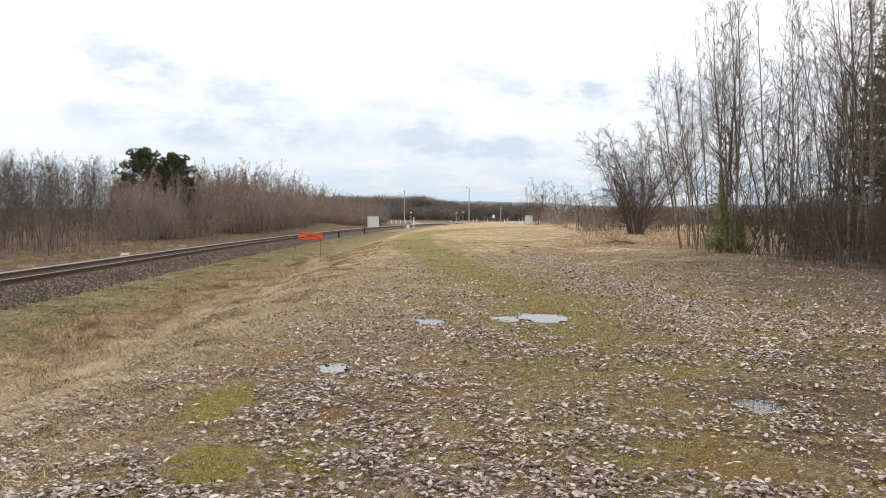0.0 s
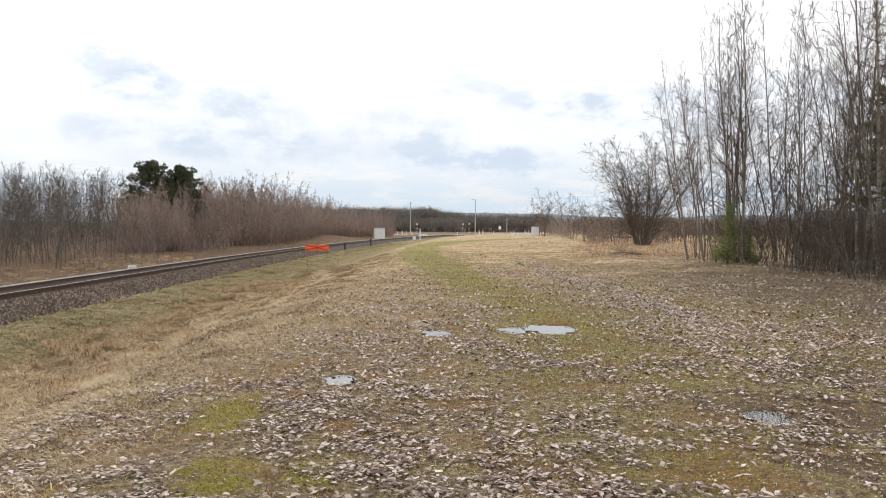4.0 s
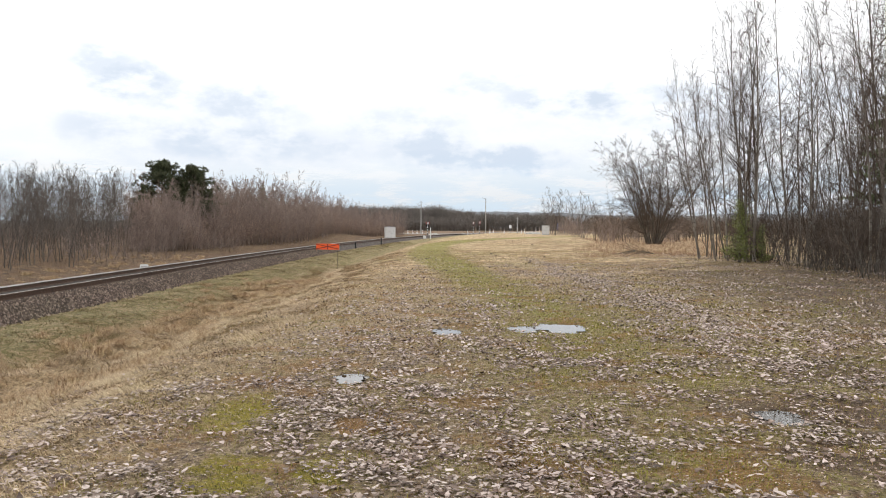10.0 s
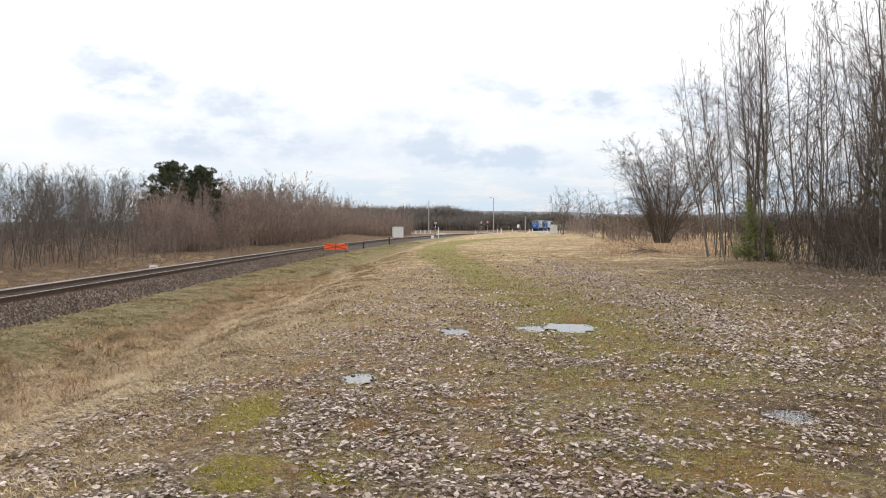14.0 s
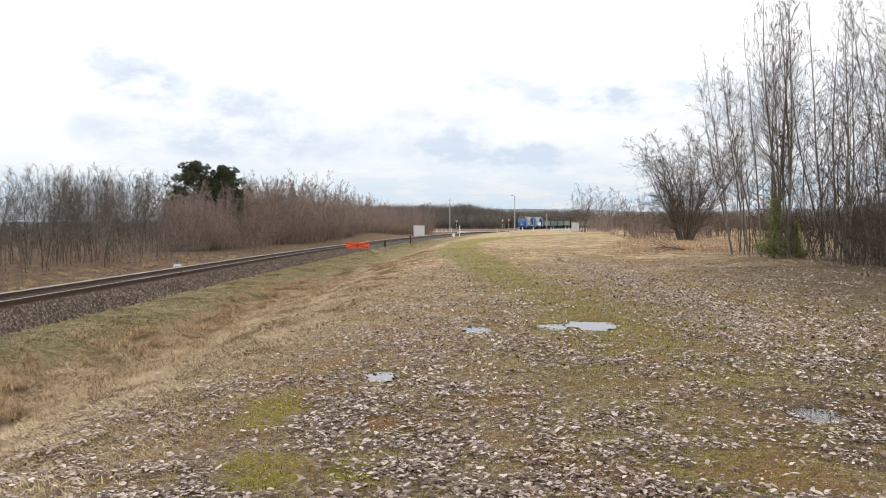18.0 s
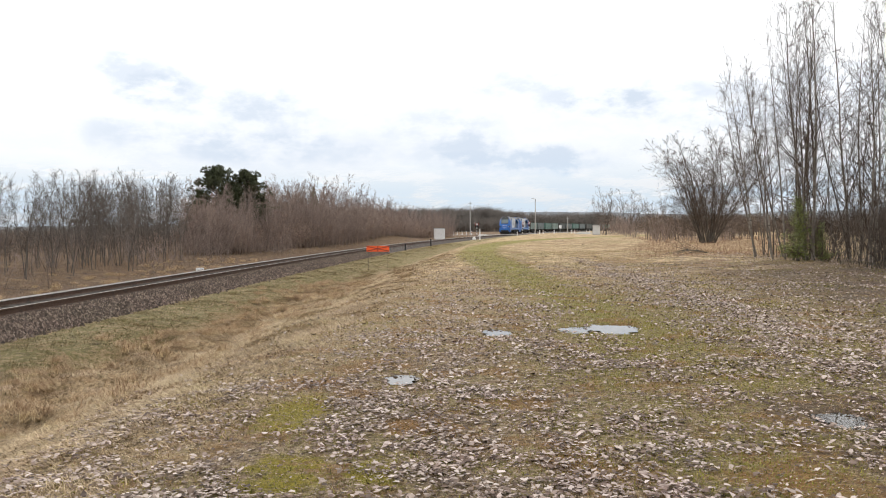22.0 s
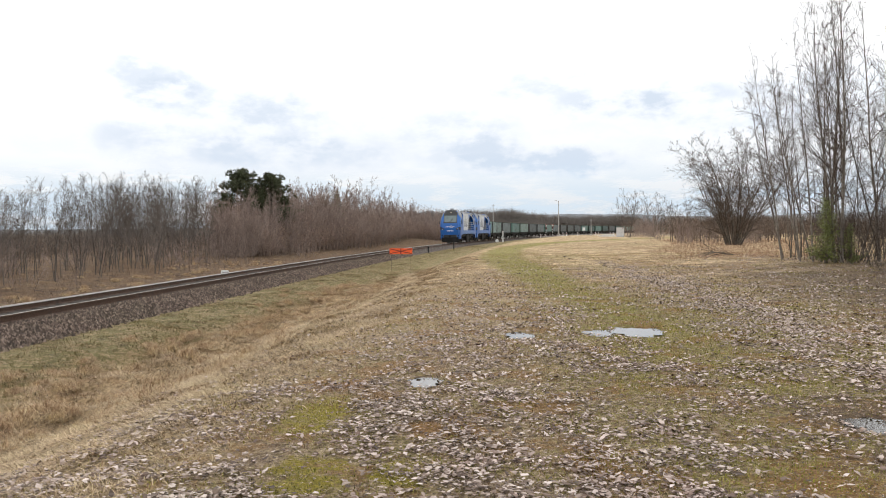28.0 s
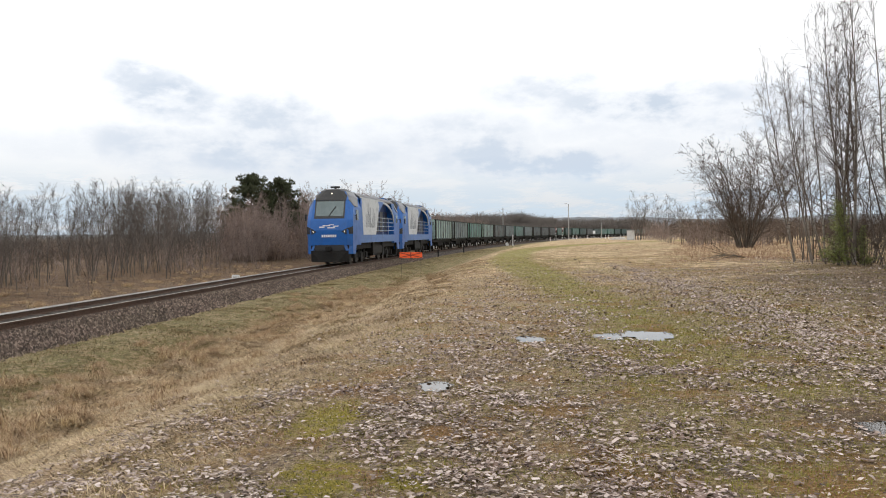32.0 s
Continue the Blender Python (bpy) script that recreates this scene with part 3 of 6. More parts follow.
# ---------------------------------------------------------------- woods and plants
def tube_mesh(lines, sides):
    verts, faces, base = [], [], 0
    ring = np.arange(sides) / sides * 2 * np.pi
    cs, sn = np.cos(ring), np.sin(ring)
    for pts, rad in lines:
        pts = np.asarray(pts)
        way = pts[-1] - pts[0]
        way = way / (np.linalg.norm(way) + 1e-9)
        u = np.cross(way, (0.31, 0.95, 0.05) if abs(way[1]) < 0.8 else (1, 0, 0))
        u /= np.linalg.norm(u)
        w = np.cross(way, u)
        rad = np.asarray(rad)
        v = pts[:, None] + rad[:, None, None] * (cs[None, :, None] * u + sn[None, :, None] * w)
        verts.append(v.reshape(-1, 3))
        n = len(pts)
        idx = base + np.arange(n * sides).reshape(n, sides)
        nxt = np.roll(idx, -1, 1)
        faces.append(np.stack([idx[:-1], nxt[:-1], nxt[1:], idx[1:]], -1).reshape(-1, 4))
        base += n * sides
    return np.concatenate(verts), np.concatenate(faces)


def tubes(name, lines, material, parent, sides=3, label=""):
    """Tapered stems along many lines, in one mesh."""
    v, f = tube_mesh(lines, sides)
    return mesh_of(name, v, f, material, parent, label, smooth=sides > 4)


def bent(r, start, way, length, n, wander, lift=0.0):
    pts = [np.array(start, float)]
    way = np.array(way, float)
    for _ in range(n):
        way = way + r.normal(0, wander, 3) + (0, 0, lift)
        way /= np.linalg.norm(way)
        pts.append(pts[-1] + way * length / n)
    return np.array(pts)


def side_way(r, main, angle):
    """A direction that leaves main at that angle, any way round."""
    main = main / np.linalg.norm(main)
    u = np.cross(main, r.normal(0, 1, 3))
    u /= np.linalg.norm(u)
    return main * math.cos(angle) + u * math.sin(angle)


def spikes(starts, ends, radii):
    """Straight tapering twigs: corners and faces."""
    a, b, r = np.array(starts), np.array(ends), np.array(radii)
    way = b - a
    u = np.cross(way, np.array((0.31, 0.9, 0.3)))
    u /= np.linalg.norm(u, axis=1, keepdims=True) + 1e-9
    w = np.cross(way, u)
    w /= np.linalg.norm(w, axis=1, keepdims=True) + 1e-9
    r = r[:, None]
    v = np.stack([a + r * u, a + r * (-0.5 * u + 0.866 * w), a + r * (-0.5 * u - 0.866 * w), b], 1)
    f = np.arange(len(a))[:, None, None] * 4 + np.array([(0, 1, 3), (1, 2, 3), (2, 0, 3)])[None]
    return v.reshape(-1, 3), f.reshape(-1, 3)


def along(pts, g):
    """The point at share g of a line, and the way the line goes there."""
    n = len(pts) - 1
    j = min(int(g * n), n - 1)
    step = pts[j + 1] - pts[j]
    return pts[j] + step * (g * n - j), step


def grow_stem(r, start, way, height, radius, lines, tw, first, count, reach, spread, boughs, twigs, fine, lift, wander, even):
    """A stem whose branches rise and fork twice; the last order are straight twigs."""
    trunk = bent(r, start, way, height, 9, wander, 0.03)
    for k in range(count):
        f = first + (0.985 - first) * ((k + r.random()) / count) ** even
        p, step = along(trunk, f)
        ln = height * reach * (1.12 - f) ** 0.75 * r.uniform(0.3, 1.25)
        br = bent(r, p, side_way(r, step, spread * (1.2 - 0.4 * f) * r.uniform(0.55, 1.35)), ln, 4, 0.15, lift)
        r0 = max(fine, min(radius * (1.05 - f) * 0.5, ln * 0.017))
        lines.append((br, np.linspace(r0, fine * 0.6, 5)))
        for b in range(boughs):
            q, step = along(br, 0.15 + 0.83 * (b + r.random()) / boughs)
            sl = ln * r.uniform(0.22, 0.5)
            sb = bent(r, q, side_way(r, step, r.uniform(0.5, 1.0)), sl, 2, 0.16, lift * 0.6)
            lines.append((sb, np.linspace(fine * 0.95, fine * 0.45, 3)))
            for _ in range(twigs):
                t, step = along(sb, r.uniform(0.1, 1.0))
                e = t + side_way(r, step, r.uniform(0.3, 0.95)) * sl * r.uniform(0.35, 0.75)
                tw[0].append(t), tw[1].append(e), tw[2].append(fine * 0.6)
    return trunk


def thin_tree(seed, kind, height, stems, label, category, bark, twig, radius=0.055, lean=0.1, foot=0.35, first=0.22, count=26, reach=0.3, spread=0.75,
              boughs=5, twigs=3, fine=0.005, way=None, lift=0.12, dome=0.0, wander=0.045, even=0.9):
    """A bare tree or shrub: each stem a part, and the crown of twigs."""
    r = np.random.default_rng(seed)
    top = tagged(new(kind), label, category)
    lines, tw = [], ([], [], [])
    for k in range(stems):
        a = 6.28 * (k * 0.618 % 1) + r.uniform(-0.3, 0.3)
        tilt = lean * math.sqrt((k + 0.5) / stems) * r.uniform(0.8, 1.15) if stems > 1 else 0.4 * lean * r.random()
        rr = foot * math.sqrt(r.random()) if stems > 1 else 0
        go = np.array((tilt * math.cos(a), tilt * math.sin(a), 1.0)) + (np.array(way) if way else 0)
        h, rad = height * r.uniform(0.85, 1.05) * (1 - dome * tilt / (1.15 * lean)), radius * r.uniform(0.65, 1.1)
        trunk = grow_stem(r, (rr * math.cos(a), rr * math.sin(a), -0.15), go, h, rad, lines, tw, first, count, reach, spread, boughs, twigs, fine, lift, wander, even)
        tubes("trunk" if stems == 1 else "stem", [(trunk, np.maximum(rad * np.linspace(1, 0.04, 10), fine * 0.7))], bark, top, 6 if radius > 0.03 else 4)
    v1, f1 = tube_mesh(lines, 3)
    v2, f2 = spikes(*tw)
    mesh_of("crown", np.concatenate([v1, v2]), f1.tolist() + (f2 + len(v1)).tolist(), twig, top)
    return top


def conifer(seed, kind, height, width, label, material, clear=0.0, tiers=26, per=9, tuft=0.16, thick=14, rise=0.15):
    r = np.random.default_rng(seed)
    top = tagged(new(kind), label, "conifer")
    trunk = bent(r, (0, 0, -0.15), (0, 0, 1), height, 8, 0.02)
    tubes("trunk", [(trunk, np.linspace(0.035 * height ** 0.8, 0.01, 9))], M_BARK, top, 7)
    limbs, verts, faces = [], [], []
    for t in range(tiers):
        f = clear + (1 - clear) * (t + r.random()) / tiers
        for _ in range(per):
            a = r.uniform(0, 6.28)
            prof = 1 - (f - clear) / (1 - clear)
            ln = width / 2 * prof * r.uniform(0.45 if thick > 30 else 0.55, 1.1) + 0.08
            p = np.array((0, 0, f * height))
            br = bent(r, p, (math.cos(a), math.sin(a), rise * r.uniform(0.3, 1.5)), ln, 4, 0.1, -0.03)
            limbs.append((br, np.linspace(0.018, 0.005, 5)))
            for _ in range(int(6 + ln * thick)):
                g = (0.15 + 0.85 * r.random()) * 4
                j = min(int(g), 3)
                q = br[j] + (br[j + 1] - br[j]) * (g - j)
                if thick > 30:
                    q = q + r.normal(0, 0.09, 3)
                for _ in range(3):
                    w = r.normal(0, 1, 3)
                    w[2] = w[2] * 0.6 - 0.1
                    w = w / np.linalg.norm(w) * tuft * r.uniform(0.6, 1.3)
                    side = np.cross(w, r.normal(0, 1, 3))
                    side = side / (np.linalg.norm(side) + 1e-9) * tuft * 0.16
                    b = len(verts)
                    verts += [q - side, q + side, q + w]
                    faces.append((b, b + 1, b + 2))
    tagged(tubes("bough", limbs, M_BARK, top, 3), "dark brown boughs", kind="stuff")
    mesh_of("needles", np.array(verts), faces, material, top, "dark green needles")
    return top


def pine_tree(seed, height, label):
    """A pine: crooked boughs in loose layers, each ending in clumps of needles."""
    r = np.random.default_rng(seed)
    top = tagged(new("pine_tree"), label, "conifer")
    trunk = bent(r, (0, 0, -0.15), (0.02, 0, 1), height * 0.97, 9, 0.03)
    tubes("trunk", [(trunk, np.linspace(0.15, 0.025, 10))], M_BARK, top, 7)
    limbs, clumps = [], []
    for k in range(56):
        f = 0.3 + 0.69 * ((k + r.random()) / 56) ** 0.85
        p, _ = along(trunk, f)
        ln = height * 0.34 * min(1.0, (1.04 - f) * 2.5) ** 0.65 * r.uniform(0.65, 1.1)
        a = k * 2.4 + r.uniform(-0.5, 0.5)
        br = bent(r, p, (math.cos(a), math.sin(a), 0.15 + 1.6 * max(0.0, f - 0.62)), ln, 5, 0.13, 0.05)
        limbs.append((br, np.linspace(0.035, 0.008, 6)))
        for g in np.arange(0.35, 1.01, 0.13):
            q, step = along(br, min(g, 0.999))
            for _ in range(3):
                clumps.append((q + r.normal(0, 1, 3) * (0.2, 0.2, 0.14), 0.27 * r.uniform(0.7, 1.25)))
    clumps += [(trunk[-1] + r.normal(0, 0.16, 3), 0.2) for _ in range(6)]
    c, rad = np.array([q for q, _ in clumps]), np.array([w for _, w in clumps])
    m = 60
    way = r.normal(0, 1, (len(c), m, 3)) * (1, 1, 0.75) + (0, 0, 0.35)
    way /= np.linalg.norm(way, axis=-1, keepdims=True)
    way *= rad[:, None, None] * r.uniform(0.55, 1.1, (len(c), m, 1))
    side = np.cross(way, r.normal(0, 1, way.shape))
    side *= 0.017 / (np.linalg.norm(side, axis=-1, keepdims=True) + 1e-9)
    foot = c[:, None] + way * 0.2
    verts = np.stack([foot - side, foot + side, c[:, None] + way], 2).reshape(-1, 3)
    tagged(tubes("bough", limbs, M_BARK, top, 4), "brown boughs", kind="stuff")
    mesh_of("needles", verts, np.arange(len(verts)).reshape(-1, 3), M_NEEDLE, top, "dark green needles")
    return top


PLANTED = set()


def plant_at(src, x, y, turn, size, group="", label="", sink=0.0):
    """The first use moves the pattern itself; later ones are copies."""
    m = Matrix.LocRotScale((x, y, float(land(x, y)) - sink), Euler((0, 0, radians(turn))), (size,) * 3)
    if src.name in PLANTED:
        ob = copy_thing(src, m)
        ob.scale = (size,) * 3
    else:
        PLANTED.add(src.name)
        ob = src
        ob.matrix_basis = m
    return tagged(ob, label, group=group)


def build_left_hedge():
    r = np.random.default_rng(21)
    pale = [thin_tree(100 + i, "young_tree", 6.0, 1 + i % 2, "slender leafless young tree with grey-brown twigs behind the railway", "tree", M_BARK, M_TWIG_PALE,
                      0.04, 0.16, 0.3, 0.2, 24, 0.34, 0.8, 6, 4, 0.0062, None, 0.11, 0.0, 0.06) for i in range(6)]
    dense = [thin_tree(120 + i, "shrub", 6.2, 5, "dense leafless red-brown shrub beside the railway", "shrub", M_TWIG_RED, M_TWIG_RED,
                       0.03, 0.36, 1.5, 0.04, 24, 0.28, 0.75, 6, 5, 0.0068, None, 0.09, 0.12, 0.05) for i in range(5)]
    low = [thin_tree(140 + i, "low_shrub", 2.3, 5, "low leafless brown undergrowth shrub", "shrub", M_TWIG, M_TWIG_RED,
                     0.012, 0.5, 0.8, 0.05, 10, 0.36, 0.7, 4, 2, 0.006) for i in range(4)]
    # the open row of slender trees
    for i in range(150):
        y = 16 + 50 * ((i + r.random()) / 150) ** 1.2
        x = min(-18.8 - 8.0 * r.random() ** 1.2 + 0.02 * (y - 30), -0.4 * y - 7.5 * r.random())
        plant_at(pale[i % 6], x, y, r.uniform(0, 360), r.uniform(0.85, 1.08) * (1.95 + 0.073 * y) / 6.0, "slender trees behind the railway")
    for i in range(104):
        y = 15 + 56 * (i + r.random()) / 104
        plant_at(low[i % 4], -17.6 - 13.0 * r.random() ** 1.2, y, r.uniform(0, 360), r.uniform(0.6, 1.15), "undergrowth behind the railway")
    for i in range(70):
        y = 58 + 90 * (i + r.random()) / 70
        plant_at(low[i % 4], track_at(y - BEND_Y)[0] - 7.6 - 3.0 * r.random(), y, r.uniform(0, 360), r.uniform(0.7, 1.2), "undergrowth behind the railway")
    # the closed red-brown thicket farther on
    for i in range(190):
        y = 58.5 + 132.5 * ((i + r.random()) / 190) ** 1.3
        tx = track_at(y - BEND_Y)[0]
        edge = tx - 8.2 - max(0, 80 - y) * 0.03
        x = edge - (edge - max(edge - 11.0, -0.385 * y)) * r.random() ** 1.1
        plant_at(dense[i % 5], x, y, r.uniform(0, 360), r.uniform(0.85, 1.08) * (1 + 0.16 * float(lumps(x, y, 22, 9.0))) * np.interp(y, [58, 66, 72, 80, 95, 110, 140, 190], [0.7, 0.85, 1.2, 1.45, 1.42, 1.32, 1.15, 0.95]), "thicket beside the railway")
    # twigs that close the thicket's heart
    spots, hs = [], []
    for _ in range(1400):
        y = 62 + 128 * r.random() ** 1.1
        edge = track_at(y - BEND_Y)[0] - 7.7 - max(0, 80 - y) * 0.03
        back = r.random() ** 1.3
        spots.append((edge - (edge - max(edge - 11.0, -0.385 * y)) * back, y))
        hs.append(r.uniform(0.8, 1.3) * (1.5 + 3.0 * back ** 0.5) * float(np.interp(y, [60, 72, 85, 110, 140, 190], [0.65, 1.0, 1.3, 1.25, 1.1, 0.9])))
    woodland("thicket_twigs", spots, hs, M_THICKET, "tangle of fine red-brown twigs filling the thicket", 57, 1.0, 64)
    pine = pine_tree(160, 7.7, "dark green layered pine standing among leafless shrubs")
    plant_at(pine, -25.8, 72.0, 40, 1.02, "pines behind the railway")
    plant_at(pine, -23.0, 73.0, 215, 0.97, "pines behind the railway")
    plant_at(pine, -25.2, 76.5, 120, 0.85, "pines behind the railway")


def build_right_grove():
    r = np.random.default_rng(31)
    birch = [thin_tree(200 + i, "birch_tree", 13.5, 2, "tall slender leafless birch with a pale trunk in the grove", "tree", M_BIRCH, M_TWIG,
                       0.072, 0.12, 0.35, 0.2, 34, 0.25, 0.8, 8, 4, 0.0055, None, 0.08, 0.0, 0.03) for i in range(4)]
    leaning = [thin_tree(210 + i, "birch_tree", 11.5, 1, "slender birch leaning out from the edge of the grove", "tree", M_BIRCH, M_TWIG,
                         0.058, 0.2, 0.2, 0.24, 34, 0.27, 0.85, 8, 4, 0.0052, (-0.2 - 0.06 * i, 0.0, 0), 0.1, 0.0, 0.03) for i in range(3)]
    alder = [thin_tree(216 + i, "alder_tree", 12.0, 1, "leafless alder with crooked dark branches at the grove edge", "tree", M_BARK, M_BARK,
                       0.1, 0.2, 0.2, 0.15, 24, 0.42, 1.05, 7, 3, 0.0065, None, 0.06, 0.0, 0.06) for i in range(2)]
    stem = [thin_tree(220 + i, "young_tree", 8.5, 2, "slim leafless young trees with brown stems in the grove", "tree", M_BARK, M_TWIG,
                      0.036, 0.2, 0.5, 0.25, 17, 0.26, 0.8, 5, 3, 0.0056, None, 0.1) for i in range(5)]
    brush = [thin_tree(240 + i, "shrub", 3.0, 6, "tangled leafless brown shrub at the edge of the grove", "shrub", M_BARK, M_TWIG,
                       0.016, 0.55, 0.6, 0.1, 10, 0.4, 0.8, 5, 3, 0.005, None, 0.05) for i in range(4)]
    # clumps of birches
    spots = [(12.6, 33.0), (13.0, 32.0), (13.3, 33.4), (14.0, 29.2), (14.7, 26.0), (15.1, 25.6), (16.0, 30.0), (14.9, 23.2), (16.4, 27.6), (16.9, 23.8), (17.6, 30.0), (18.2, 26.0), (15.6, 38.0), (18.6, 34.0), (20.2, 37.0), (21.0, 31.0), (22.4, 41.0), (16.8, 36.5), (19.6, 28.2)]
    for i, (x, y) in enumerate(spots):
        plant_at(birch[i % 4], x, y, r.uniform(0, 360), r.uniform(0.8, 1.12), "trees of the grove")
    for i, (x, y) in enumerate([(12.3, 36.5), (12.6, 35.2), (12.8, 37.8), (12.2, 34.0), (12.9, 32.2), (13.4, 36.0)]):
        plant_at(leaning[i % 3], x, y, r.uniform(-25, 25), r.uniform(0.75, 1.0), "trees of the grove")
    for i, (x, y) in enumerate([(13.9, 20.6), (15.2, 19.8), (16.4, 22.6)]):
        plant_at(alder[i % 2], x, y, r.uniform(0, 360), r.uniform(0.85, 1.0), "trees of the grove")
    for i in range(56):
        y = 20 + 24 * r.random()
        x = 13.0 + 0.6 * r.random() + 13.0 * r.random() ** 1.1
        plant_at(stem[i % 5], x, y, r.uniform(0, 360), r.uniform(0.7, 1.2), "trees of the grove")
    for i in range(116):
        y = 18 + 18 * r.random()
        x = 13.2 + 9 * r.random() ** 1.3
        plant_at(brush[i % 4], x, y, r.uniform(0, 360), r.uniform(0.65, 1.2), "undergrowth of the grove")
    spruce = conifer(260, "young_spruce", 2.6, 2.0, "small green spruce at the foot of the birches", M_NEEDLE_FRESH, 0.0, 17, 5, 0.085, 38, 0.5)
    plant_at(spruce, 12.45, 32.0, 20, 1.0, "young conifers of the grove")
    plant_at(spruce, 13.3, 31.8, 250, 0.6, "young conifers of the grove")
    tall = conifer(261, "spruce_tree", 9.6, 4.6, "tall green spruce behind the birches", M_NEEDLE_MID, 0.25, 32, 8, 0.2, 29)
    plant_at(tall, 17.7, 29.0, 0, 1.0)
    plant_at(tall, -23.0, 101.0, 70, 0.78, "", "dark narrow spruce rising out of the leafless thicket")


def build_willow():
    big = thin_tree(300, "willow_tree", 12.2, 26, "large leafless many-stemmed willow bush in dry grass", "tree", M_BARK, M_TWIG,
                    0.075, 0.64, 0.7, 0.1, 28, 0.32, 0.9, 8, 4, 0.009, None, 0.05, 0.25, 0.1)
    plant_at(big, 21.7, 78.0, 60, 1.06)
    r = np.random.default_rng(41)
    kinds = [thin_tree(310 + i, "bare_tree", 9.0, 3, "leafless grey-brown tree in the meadow near the crossing", "tree", M_BARK, M_TWIG,
                       0.08, 0.4, 0.5, 0.2, 20, 0.36, 0.9, 6, 3, 0.013, None, 0.06, 0.1) for i in range(3)]
    for i, (x, y, s) in enumerate([(24.5, 172, 1.15), (27.5, 180, 1.25), (23.8, 160, 0.95), (29, 165, 1.1), (33, 185, 1.2), (36, 170, 1.0), (22.0, 118, 0.6),
                                   (27, 110, 0.5), (39, 190, 1.0), (45, 200, 1.0), (31, 150, 0.8), (43, 160, 0.7), (52, 190, 0.9), (48, 140, 0.6), (60, 180, 0.8)]):
        plant_at(kinds[i % 3], x, y, r.uniform(0, 360), s, "bare trees near the crossing")
    scrub = [thin_tree(330 + i, "scrub_bush", 3.4, 6, "low leafless brown bush in the meadow", "shrub", M_TWIG_RED, M_TWIG_RED,
                       0.028, 0.6, 0.9, 0.05, 10, 0.38, 0.75, 4, 2, 0.014) for i in range(3)]
    for i, (x, y) in enumerate(((25.4, 166), (26.4, 163), (27.4, 167), (28.6, 164), (29.8, 168), (31.5, 165), (25.9, 172), (28.0, 173), (30.5, 172))):
        plant_at(scrub[i % 3], x, y, r.uniform(0, 360), r.uniform(0.9, 1.35), "bushes in the meadow")
    for i in range(10):
        plant_at(scrub[i % 3], 17.0 + 10.0 * (i + r.random()) / 10, r.uniform(82, 90), r.uniform(0, 360), r.uniform(0.5, 1.0), "bushes in the meadow")
    for i in range(60):
        y = 95 + 130 * r.random()
        x = (0.14 + 0.2 * r.random()) * y + 3
        plant_at(scrub[i % 3], x, y, r.uniform(0, 360), r.uniform(0.6, 1.2), "bushes in the meadow")


def woodland(name, spots, heights, material, label, seed, spread=1.0, k=56, thick=0.0075):
    """Bare trees far off, joined: each a stem and a rounded crown of thin branches."""
    r = np.random.default_rng(seed)
    n = len(spots)
    xy, h = np.array(spots), np.array(heights)
    base = np.concatenate([xy, land(xy[:, 0], xy[:, 1])[:, None]], 1)[:, None]
    H = h[:, None]
    az, up = r.uniform(0, 6.28, (n, k)), r.uniform(-0.85, 1.0, (n, k))
    flat = np.sqrt(np.clip(1 - up ** 2, 0, 1))
    wide = spread * r.uniform(0.26, 0.42, (n, 1))
    end = np.stack([wide * H * flat * np.cos(az), wide * H * flat * np.sin(az), H * (0.56 + 0.44 * up)], -1) * r.uniform(0.85, 1.03, (n, k, 1))
    frac = r.uniform(0.15, 0.75, (n, k))
    start = np.stack([end[..., 0] * 0.45, end[..., 1] * 0.45, 0.55 * end[..., 2] + 0.45 * H * (0.3 + 0.5 * frac)], -1)
    start[:, 0], end[:, 0] = 0, np.stack([0 * h, 0 * h, h * 0.75], -1)
    rad = H * thick * r.uniform(0.6, 1.4, (n, k))
    rad[:, 0] = 0.016 * h
    v, f = spikes((base + start).reshape(-1, 3), (base + end).reshape(-1, 3), rad.ravel())
    return tagged(mesh_of(name, v, f, material), label, "woods", kind="stuff")


